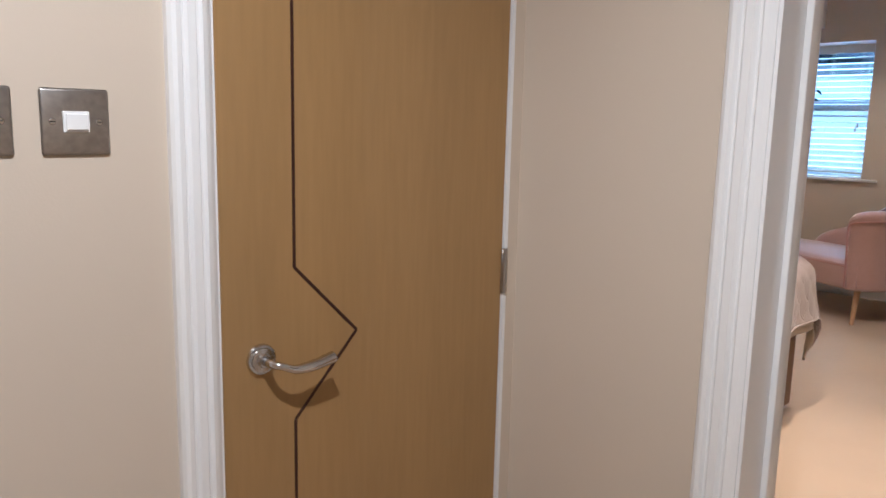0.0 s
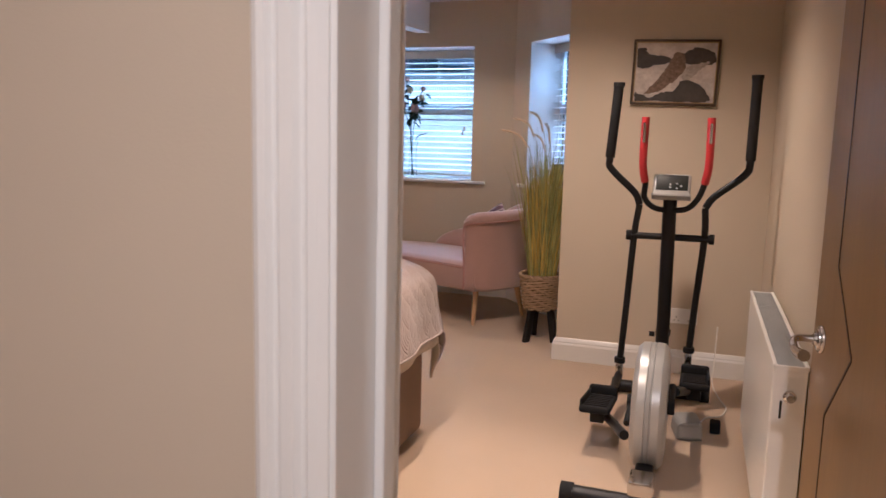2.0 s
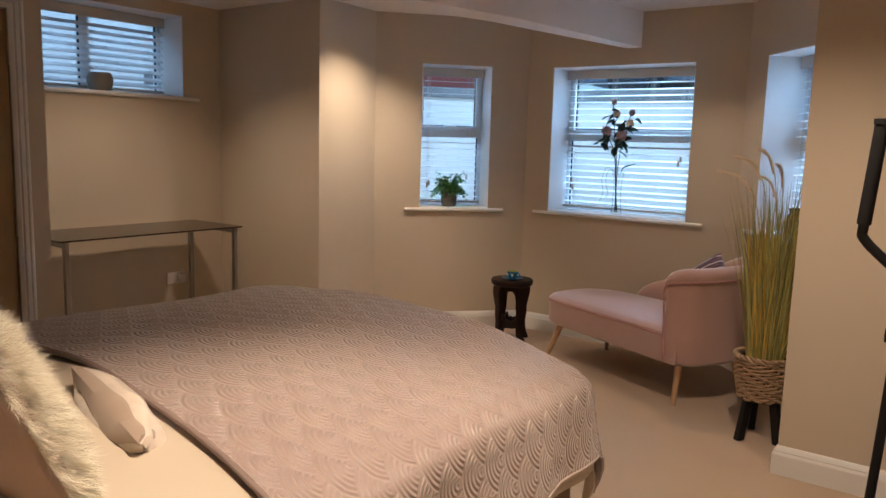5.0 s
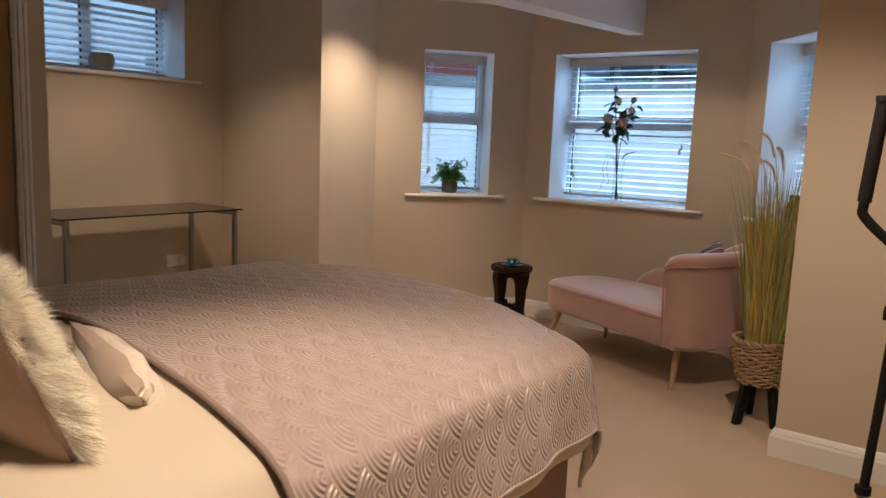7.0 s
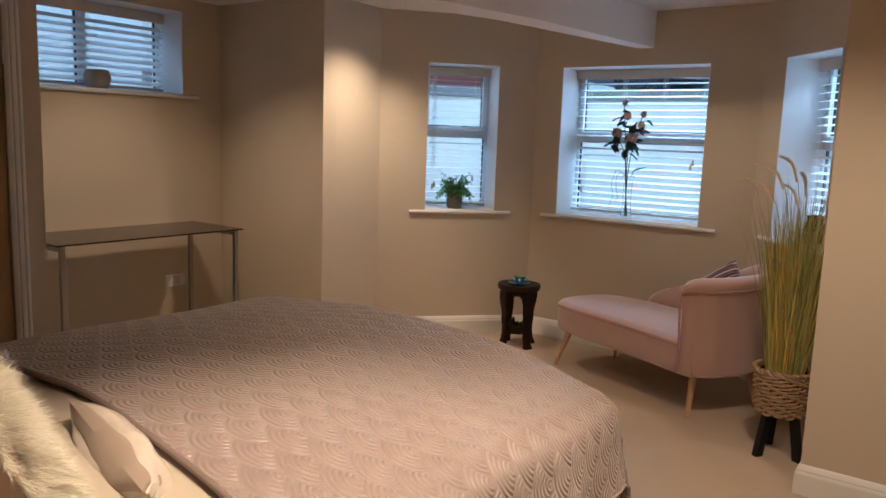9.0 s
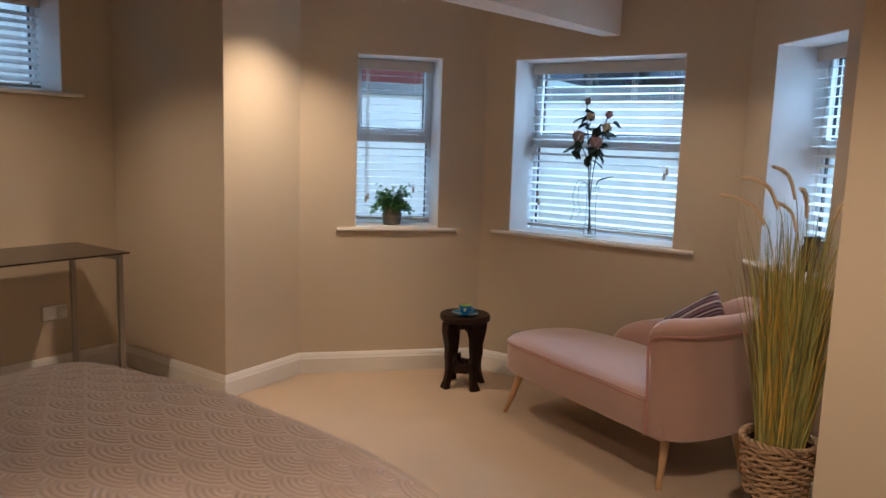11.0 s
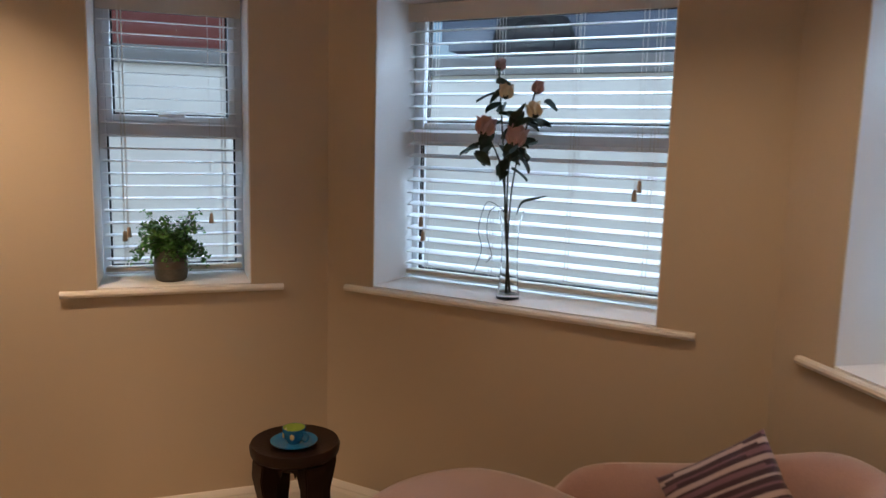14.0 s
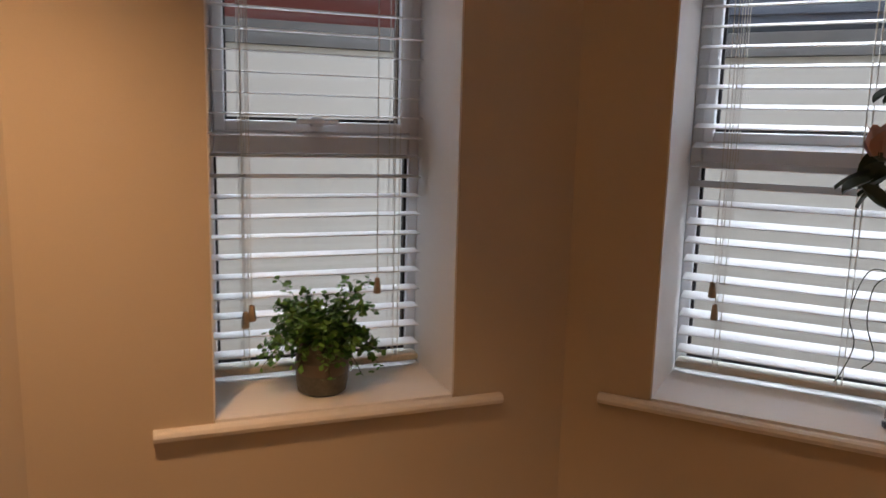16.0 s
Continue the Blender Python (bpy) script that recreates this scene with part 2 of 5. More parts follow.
# ---- mesh helpers ----
def link(name, bm, material, smooth=False):
    me = bpy.data.meshes.new(name)
    bm.normal_update()
    bm.to_mesh(me)
    bm.free()
    for m in (material if isinstance(material, (list, tuple)) else [material]):
        me.materials.append(m)
    if smooth:
        me.polygons.foreach_set("use_smooth", [True] * len(me.polygons))
        me.set_sharp_from_angle(angle=radians(40))
    return new(name, me)


def part(name, bm, material, parent, label="", smooth=False):
    ob = link(name, bm, material, smooth)
    ob.parent = parent
    return tagged(ob, label)


def thing(name, m, label, category, group="", kind=""):
    ob = new(name)
    ob.matrix_world = m
    ob.empty_display_size = 0.1
    return tagged(ob, label, category, group, kind)


def box(bm, x0, y0, z0, x1, y1, z1, bevel=0.0, seg=2, m=None):
    r = bmesh.ops.create_cube(bm, size=1)
    bmesh.ops.scale(bm, vec=(abs(x1 - x0), abs(y1 - y0), abs(z1 - z0)), verts=r["verts"])
    bmesh.ops.translate(bm, vec=((x0 + x1) / 2, (y0 + y1) / 2, (z0 + z1) / 2), verts=r["verts"])
    vs = r["verts"]
    if bevel:
        edges = list({e for v in vs for e in v.link_edges})
        o = bmesh.ops.bevel(bm, geom=edges, offset=bevel, segments=seg, profile=0.5, affect="EDGES")
        vs = list({v for f in o["faces"] for v in f.verts} | {v for v in vs if v.is_valid})
    if m is not None:
        bmesh.ops.transform(bm, matrix=m, verts=vs)
    return vs


def boxed(*a, **k):
    bm = bmesh.new()
    box(bm, *a, **k)
    return bm


def lathe(profile, seg=32, m=None, bm=None, cap=False):
    """Turns (radius, height) pairs round z."""
    bm = bm or bmesh.new()
    rings = []
    for r, z in profile:
        rings.append([bm.verts.new((r * math.cos(2 * math.pi * i / seg), r * math.sin(2 * math.pi * i / seg), z)) for i in range(seg)])
    for a, b in zip(rings, rings[1:]):
        for i in range(seg):
            bm.faces.new((a[i], a[(i + 1) % seg], b[(i + 1) % seg], b[i]))
    if cap:
        bm.faces.new(rings[0][::-1])
        bm.faces.new(rings[-1])
    if m is not None:
        bmesh.ops.transform(bm, matrix=m, verts=[v for r in rings for v in r])
    return bm


def spline(points, n=6):
    """Points along a smooth curve through the given ones."""
    p = [Vector(q) for q in points]
    p = [2 * p[0] - p[1], *p, 2 * p[-1] - p[-2]]
    out = []
    for i in range(1, len(p) - 2):
        for k in range(n):
            t = k / n
            a, b, c, d = p[i - 1:i + 3]
            out.append(0.5 * ((2 * b) + (c - a) * t + (2 * a - 5 * b + 4 * c - d) * t * t + (3 * b - a - 3 * c + d) * t ** 3))
    out.append(p[-2])
    return out


def tube(points, radius, seg=10, bm=None, smooth=0, taper=None):
    """A round bar along points; radius may be one number or one for each end."""
    bm = bm or bmesh.new()
    pts = spline(points, smooth) if smooth else [Vector(p) for p in points]
    n = len(pts)
    r0, r1 = radius if isinstance(radius, tuple) else (radius, radius)
    up, rings = None, []
    for i, p in enumerate(pts):
        d = (pts[min(i + 1, n - 1)] - pts[max(i - 1, 0)]).normalized()
        side = up - d * up.dot(d) if up else d.orthogonal()
        side.normalize()
        up = side
        oth = d.cross(side)
        f = i / max(1, n - 1)
        r = (r0 + (r1 - r0) * f) * (taper(f) if taper else 1)
        rings.append([bm.verts.new(p + r * (math.cos(2 * math.pi * k / seg) * side + math.sin(2 * math.pi * k / seg) * oth)) for k in range(seg)])
    for a, b in zip(rings, rings[1:]):
        for k in range(seg):
            bm.faces.new((a[k], a[(k + 1) % seg], b[(k + 1) % seg], b[k]))
    bm.faces.new(rings[0][::-1])
    bm.faces.new(rings[-1])
    return bm


def prism(outline, z0, z1, bm=None):
    """A slab with the given outline."""
    bm = bm or bmesh.new()
    lo = [bm.verts.new((x, y, z0)) for x, y in outline]
    hi = [bm.verts.new((x, y, z1)) for x, y in outline]
    bm.faces.new(lo[::-1])
    bm.faces.new(hi)
    n = len(lo)
    for i in range(n):
        bm.faces.new((lo[i], lo[(i + 1) % n], hi[(i + 1) % n], hi[i]))
    return bm


def sweep(profile, path, bm=None):
    """Runs an upright profile (out, height) along a floor path, mitred; out is to the left of the path's way."""
    bm = bm or bmesh.new()
    p = [Vector((x, y)) for x, y in path]
    rings = []
    for i, q in enumerate(p):
        a = (q - p[i - 1]).normalized() if i else (p[1] - q).normalized()
        b = (p[i + 1] - q).normalized() if i < len(p) - 1 else a
        na, nb = Vector((-a.y, a.x)), Vector((-b.y, b.x))
        nn = (na + nb).normalized()
        k = 1 / max(0.3, nn.dot(na))
        rings.append([bm.verts.new((q.x + nn.x * o * k, q.y + nn.y * o * k, z)) for o, z in profile])
    m = len(profile)
    for a, b in zip(rings, rings[1:]):
        for j in range(m):
            bm.faces.new((a[j], a[(j + 1) % m], b[(j + 1) % m], b[j]))
    bm.faces.new(rings[0][::-1])
    bm.faces.new(rings[-1])
    bmesh.ops.recalc_face_normals(bm, faces=bm.faces)
    return bm


def gridmesh(name, xs, material, parent=None, label="", thick=0.0, smooth=True):
    """A sheet from an array of points (rows, columns, 3); with thickness it is closed."""
    r, c, _ = xs.shape
    v = xs.reshape(-1, 3)
    i = np.arange(r * c).reshape(r, c)
    f = np.stack([i[:-1, :-1], i[:-1, 1:], i[1:, 1:], i[1:, :-1]], -1).reshape(-1, 4)
    me = bpy.data.meshes.new(name)
    me.from_pydata(v.tolist(), [], f.tolist())
    me.materials.append(material)
    me.polygons.foreach_set("use_smooth", [smooth] * len(me.polygons))
    ob = new(name, me)
    if thick:
        s = ob.modifiers.new("thickness", "SOLIDIFY")
        s.thickness, s.offset = thick, -1
    if parent:
        ob.parent = parent
    return tagged(ob, label)


def cushion(w, d, h, n=28, power=0.45, wobble=0.006, seed=0.0):
    """A stuffed cushion lying flat, w by d and h thick, as a bmesh."""
    bm = bmesh.new()
    sheets = []
    for s in (1, -1):
        rows = []
        for i in range(n + 1):
            row = []
            for j in range(n + 1):
                u, v = 2 * i / n - 1, 2 * j / n - 1
                e = max(0.0, (1 - u * u) * (1 - v * v)) ** power
                pinch = 1 - 0.09 * (1 - abs(v)) * 0 - 0.07 * (1 - (v * v)) * abs(u) ** 3 * 0
                x = u * w / 2 * (1 - 0.06 * (1 - v * v) * abs(u))
                y = v * d / 2 * (1 - 0.06 * (1 - u * u) * abs(v)) * pinch
                k = noise.noise((u * 2 + seed, v * 2, s)) * wobble
                row.append((x, y, s * (e * h / 2 + 0.002) + k * (e > 0)))
            rows.append(row)
        sheets.append([[bm.verts.new(p) for p in row] for row in rows])
    for s, g in zip((1, -1), sheets):
        for i in range(n):
            for j in range(n):
                q = (g[i][j], g[i + 1][j], g[i + 1][j + 1], g[i][j + 1])
                bm.faces.new(q if s > 0 else q[::-1])
    bmesh.ops.remove_doubles(bm, verts=bm.verts, dist=0.0045)
    return bm
# ---- the structure ----
def wall(name, p0, p1, thick, z1, openings=(), z0=0.0, material=None, label="painted plaster wall in warm cream", ext0=0.0, ext1=0.0):
    """A wall whose room face runs from p0 to p1, with its thickness to the right of that way. Openings: from, to, sill, head."""
    a, b = Vector(p0), Vector(p1)
    d = (b - a).normalized()
    length = (b - a).length
    bm = bmesh.new()
    cuts = [-ext0]
    for s0, s1, za, zb in sorted(openings):
        cuts += [s0, s1]
    cuts.append(length + ext1)
    for k in range(0, len(cuts), 2):
        if cuts[k + 1] - cuts[k] > 1e-4:
            box(bm, cuts[k], -thick, z0, cuts[k + 1], 0, z1)
    for s0, s1, za, zb in openings:
        if za > z0:
            box(bm, s0, -thick, z0, s1, 0, za)
        if zb < z1:
            box(bm, s0, -thick, zb, s1, 0, z1)
    m = Matrix(((d.x, -d.y, 0, a.x), (d.y, d.x, 0, a.y), (0, 0, 1, 0), (0, 0, 0, 1)))
    bmesh.ops.transform(bm, matrix=m, verts=bm.verts)
    return tagged(link(name, bm, material or WALL), label, "wall", kind="structure")


# plan of the place
DOOR_X, HALL_Y, BED_Y, RIGHT_X = -0.44, 2.236, 2.400, 0.785
PIC_Y, CR_X, CL_X, AL_Y, AL_X = 5.89, -0.305, -3.36, 6.015, -4.42
BAY = [(-3.39, 6.61), (-2.61, 7.485), (-1.00, 7.485), (-0.31, 6.72)]
TOP = CEIL + 0.02
SILL, HEAD = 0.945, 2.01

# hall
wall("wall_hall_west", (DOOR_X, HALL_Y), (DOOR_X, -0.7), 0.12, TOP, [(HALL_Y - 2.202, HALL_Y - 1.500, 0, 1.99)], label="painted cream hallway wall beside the door")
wall("wall_hall_south", (DOOR_X, -0.7), (1.7, -0.7), 0.1, TOP, ext0=0.1, ext1=0.1)
wall("wall_hall_east", (1.7, -0.7), (1.7, HALL_Y), 0.1, TOP)
wall("wall_doorway", (1.8, HALL_Y), (-3.5, HALL_Y), BED_Y - HALL_Y, TOP, [(1.8 - 0.775, 1.8 - 0.105, 0, 2.0)], label="cream plaster wall with the bedroom doorway")
# bedroom
wall("wall_east", (RIGHT_X, BED_Y), (RIGHT_X, PIC_Y), 0.1, TOP, label="cream plaster wall behind the radiator", ext1=0.1)
wall("wall_picture", (RIGHT_X, PIC_Y), (CR_X + 0.003, PIC_Y), 0.12, TOP, label="cream plaster wall carrying the framed picture")
L1 = (Vector(BAY[0]) - Vector(BAY[1])).length
DEEP = 0.34
wall("wall_bay_return_east", (CR_X, PIC_Y), BAY[3], 0.1, TOP)
w4a = (Vector(BAY[3]) - Vector(BAY[2])).length - 0.235 - 0.535
wall("wall_bay_east", BAY[3], BAY[2], DEEP, TOP, [(w4a, w4a + 0.535, SILL - 0.01, HEAD)], label="angled cream bay wall with a window")
wall("wall_bay_north", BAY[2], BAY[1], DEEP, TOP, [(1.337 - 1.00, 2.40 - 1.00, SILL - 0.01, HEAD)], label="cream bay wall with the widest window")
wall("wall_bay_west", BAY[1], BAY[0], DEEP, TOP, [(0.29, 0.825, SILL - 0.01, HEAD)], label="angled cream bay wall with a narrow window")
wall("wall_bay_return_west", BAY[0], (CL_X, AL_Y), 0.1, TOP, label="cream bay return wall washed by a downlight")
wall("wall_alcove_north", (CL_X - 0.003, AL_Y), (AL_X, AL_Y), 0.12, TOP, ext1=0.1)
wall("wall_alcove_west", (AL_X, AL_Y), (AL_X, 4.20), DEEP, TOP, [(AL_Y - 5.70, AL_Y - 4.55, 1.70, 2.27)], label="cream alcove wall with a high narrow window", ext1=0.1)
wall("wall_alcove_south", (AL_X, 4.20), (CL_X - 0.003, 4.20), 0.1, TOP)
wall("wall_west", (CL_X, 4.20), (CL_X, BED_Y), 0.1, TOP, [(0.155, 0.92, 0, 1.99)], label="cream wall with a closed maple door")

bm = boxed(-5.2, -1.0, -0.12, 2.2, 8.2, 0.0)
tagged(link("floor", bm, CARPET), "beige fitted carpet with a soft short pile", "floor", kind="structure")
outline = [(-4.8, 2.3), (1.9, 2.3), (1.9, 6.1), (-0.2, 6.1), (-0.2, 6.7), (-1.0, 7.8), (-2.7, 7.8), (-3.5, 6.7), (-3.5, 6.3), (-4.8, 6.3)]
tagged(link("ceiling", prism(outline, CEIL, CEIL + 0.15), CEILING), "white painted plaster bedroom ceiling", "ceiling", kind="structure")
bm = boxed(-0.6, -0.85, CEIL + 0.002, 1.85, 2.3, CEIL + 0.15)
tagged(link("ceiling_hall", bm, CEILING), "white painted hallway ceiling", "ceiling", kind="structure")
# boxed-in beam that runs into the bay
bm = prism([(-1.725, 7.49), (-1.835, 7.49), (-2.06, 6.05), (-2.30, 5.35), (-3.0, 4.2), (-3.0, 3.6), (-2.6, 3.6), (-2.05, 5.2), (-1.86, 6.1)], 2.12, CEIL + 0.01)
tagged(link("beam", bm, CEILING), "white boxed-in ceiling beam running into the bay", "beam", kind="structure")

SKIRT = [(0, 0), (0.020, 0), (0.020, 0.092), (0.017, 0.100), (0.015, 0.104), (0.015, 0.110), (0.010, 0.121), (0.006, 0.128), (0.003, 0.132), (0, 0.132)]
def skirt(path, label="white gloss skirting board with a moulded top"):
    tagged(link("baseboard", sweep(SKIRT, path), GLOSS), label, "skirting board", kind="structure")


skirt([(RIGHT_X, 2.46), (RIGHT_X, PIC_Y), (CR_X, PIC_Y), BAY[3], BAY[2], BAY[1], BAY[0], (CL_X, AL_Y), (AL_X, AL_Y), (AL_X, 4.20)])


# ---- windows ----
def window_unit(name, p0, p1, sill, head, label, transom=True, slats=True, sill_board=True, blind_depth=0.235, tilt=13, cords=(0.16, 0.84), tassels=()):
    """A reveal between p0 and p1 (room side, left to right seen from inside): lining, sill, frame with panes, and a slatted blind."""
    a, b = Vector((*p0, 0)), Vector((*p1, 0))
    d = (b - a).normalized()
    w = (b - a).length
    n = Vector((-d.y, d.x, 0))          # outwards
    m = Matrix(((d.x, n.x, 0, a.x), (d.y, n.y, 0, a.y), (0, 0, 1, 0), (0, 0, 0, 1)))
    win = thing(name, m, label, "window", kind="structure")
    # plaster lining of the reveal
    bm = bmesh.new()
    for x0, x1 in ((0.0, 0.004), (w - 0.004, w)):
        box(bm, x0, 0.002, sill, x1, DEEP - 0.002, head)
    box(bm, 0.004, 0.002, head - 0.004, w - 0.004, DEEP - 0.002, head)
    part("reveal_lining", bm, REVEAL, win, "white painted reveal")
    # sill board with a rounded nose and ears
    bm = bmesh.new()
    prof = [(0.27, sill - 0.006), (-0.014, sill - 0.006), (-0.021, sill - 0.010), (-0.024, sill - 0.018), (-0.021, sill - 0.026), (-0.014, sill - 0.030), (0.27, sill - 0.030)]
    if sill_board:
        box(bm, 0.004, 0.0, sill - 0.010, w - 0.004, 0.30, sill)
        part("window_sill", bm, REVEAL, win, "white painted window board")
        bm = bmesh.new()
        ring = []
        for x in (-0.118, w + 0.118):
            ring.append([bm.verts.new((x, min(y, -0.001), z)) for y, z in prof])
        k = len(prof)
        for j in range(k):
            bm.faces.new((ring[0][j], ring[0][(j + 1) % k], ring[1][(j + 1) % k], ring[1][j]))
        bm.faces.new(ring[0][::-1])
        bm.faces.new(ring[1])
        bmesh.ops.recalc_face_normals(bm, faces=bm.faces)
        part("sill_nosing", bm, GLOSS, win, "rounded cream painted nosing")
    # frame
    y0, y1 = 0.275, 0.335
    fw = 0.031
    bm = bmesh.new()
    s = sill
    box(bm, 0.004, y0, s, fw, y1, head, 0.004)
    box(bm, w - fw, y0, s, w - 0.004, y1, head, 0.004)
    box(bm, fw, y0 + 0.002, s, w - fw, y1 - 0.002, s + fw, 0.004)
    box(bm, fw, y0 + 0.002, head - fw, w - fw, y1 - 0.002, head, 0.004)
    zt = s + (head - s) * 0.53
    if transom:
        box(bm, fw, y0 + 0.001, zt - 0.026, w - fw, y1 - 0.001, zt + 0.026, 0.004)
    part("window_frame", bm, UPVC, win, "white plastic frame")
    panes = [(fw, s + fw, w - fw, zt - 0.026), (fw + 0.026, zt + 0.026 + 0.026, w - fw - 0.026, head - fw - 0.026)] if transom else [(fw, s + fw, w / 2 - 0.03, head - fw), (w / 2 + 0.03, s + fw, w - fw, head - fw)]
    if transom:
        bm = bmesh.new()
        q = 0.026
        box(bm, fw, y0 - 0.014, zt + 0.026, fw + q, y1 - 0.02, head - fw, 0.004)
        box(bm, w - fw - q, y0 - 0.014, zt + 0.026, w - fw, y1 - 0.02, head - fw, 0.004)
        box(bm, fw + q, y0 - 0.013, zt + 0.026, w - fw - q, y1 - 0.02, zt + 0.026 + q, 0.004)
        box(bm, fw + q, y0 - 0.013, head - fw - q, w - fw - q, y1 - 0.02, head - fw, 0.004)
        sash = part("top_sash", bm, UPVC, win, "white top-hung sash")
        bm = boxed(w / 2 - 0.05, y0 - 0.035, zt + 0.045, w / 2 + 0.05, y0 - 0.022, zt + 0.058, 0.004)
        box(bm, w / 2 - 0.015, y0 - 0.03, zt + 0.040, w / 2 + 0.015, y0 - 0.012, zt + 0.062, 0.003)
        part("sash_handle", bm, UPVC, sash)
    else:
        bm = boxed(w / 2 - 0.03, y0 + 0.001, s + fw, w / 2 + 0.03, y1 - 0.001, head - fw, 0.004)
        part("mullion", bm, UPVC, win)
    for x0, z0, x1, z1 in panes:
        bm = bmesh.new()
        g = 0.007
        for q in ((x0, z0, x1, z0 + g), (x0, z1 - g, x1, z1), (x0, z0 + g, x0 + g, z1 - g), (x1 - g, z0 + g, x1, z1 - g)):
            box(bm, q[0], y0 + 0.012, q[1], q[2], y0 + 0.03, q[3])
        part("gasket", bm, GASKET, win, "black rubber gasket")
        bm = boxed(x0 + g, y0 + 0.018, z0 + g, x1 - g, y0 + 0.022, z1 - g)
        pane = part("pane", bm, GLASS, win, "clear glass pane")
        pane.visible_shadow = False
    # blind
    lab = "white wooden slatted blind, lowered with its slats open"
    blind = thing("venetian_blind", m, lab, "blind")
    c, hw = blind_depth, 0.010
    bm = boxed(0.012, c - 0.034, head - 0.075, w - 0.012, c - 0.026, head - 0.008, 0.003)
    part("valance", bm, VALANCE, blind, "beige wooden valance")
    bm = boxed(0.018, c - 0.025, head - 0.055, w - 0.018, c + 0.025, head - 0.012, 0.003)
    part("head_rail", bm, UPVC, blind)
    bm = boxed(0.016, c - 0.026, sill + 0.020, w - 0.016, c + 0.026, sill + 0.038, 0.005)
    part("bottom_rail", bm, VALANCE, blind, "cream wooden bottom rail")
    pitch = 0.047
    z = sill + 0.066
    me = None
    while z < head - 0.082:
        if me is None:
            bm = boxed(0.016, -0.025, -0.0015, w - 0.016, 0.025, 0.0015, 0.001, 1, m=pose(0, 0, 0, tilt, 0, 0))
            first = part("slat", bm, SLAT, blind)
            me = first.data
            ob = first
        else:
            ob = new("slat", me)
            ob.parent = blind
        ob.location = (0, c, z)
        ob.rotation_euler = (radians(random.uniform(-1.5, 1.5)), radians(random.uniform(-0.12, 0.12)), 0)
        z += pitch
    for f in cords:
        for x in (w * f, w * f + 0.012):
            for y in (-0.026, 0.026):
                part("ladder_cord", tube([(x, c + y, sill + 0.03), (x, c + y, head - 0.03)], 0.0012, 5), CORD, blind)
    for x, zz in tassels:
        bm = tube([(x, c - 0.040, head - 0.06), (x + 0.003, c - 0.042, zz + 0.035)], 0.0012, 5)
        part("pull_cord", bm, CORD, blind)
        bm = lathe([(0.001, 0.04), (0.006, 0.038), (0.008, 0.020), (0.0095, 0.003), (0.008, 0), (0.001, 0)], 12, Matrix.Translation((x + 0.003, c - 0.042, zz)))
        part("tassel", bm, TASSEL, blind, "small wooden cord tassel", True)
    return win


def along(i, j, s):
    a, b = Vector(BAY[i]), Vector(BAY[j])
    return tuple(a + (b - a).normalized() * s)


# left to right as seen from inside
window_unit("window_1", along(1, 0, 0.825), along(1, 0, 0.29), SILL, HEAD, "white plastic bay window with a top-hung sash and slatted blind", tilt=3, tassels=((0.10, 1.10), (0.085, 1.085), (0.40, 1.15)))
window_unit("window_2", (-2.40, 7.485), (-1.337, 7.485), SILL, HEAD, "wide white plastic bay window with a slatted blind", cords=(0.10, 0.36, 0.64, 0.9), tassels=((0.09, 1.16), (0.10, 1.105), (0.93, 1.34), (0.915, 1.31)))
window_unit("window_3", along(3, 2, w4a + 0.535), along(3, 2, w4a), SILL, HEAD, "white plastic bay window beside the chaise", tassels=((0.45, 1.2),))
window_unit("window_4", (AL_X, 4.55), (AL_X, 5.70), 1.71, 2.27, "high narrow basement window with a slatted blind", transom=False, cords=(0.12, 0.5, 0.88), tilt=36)


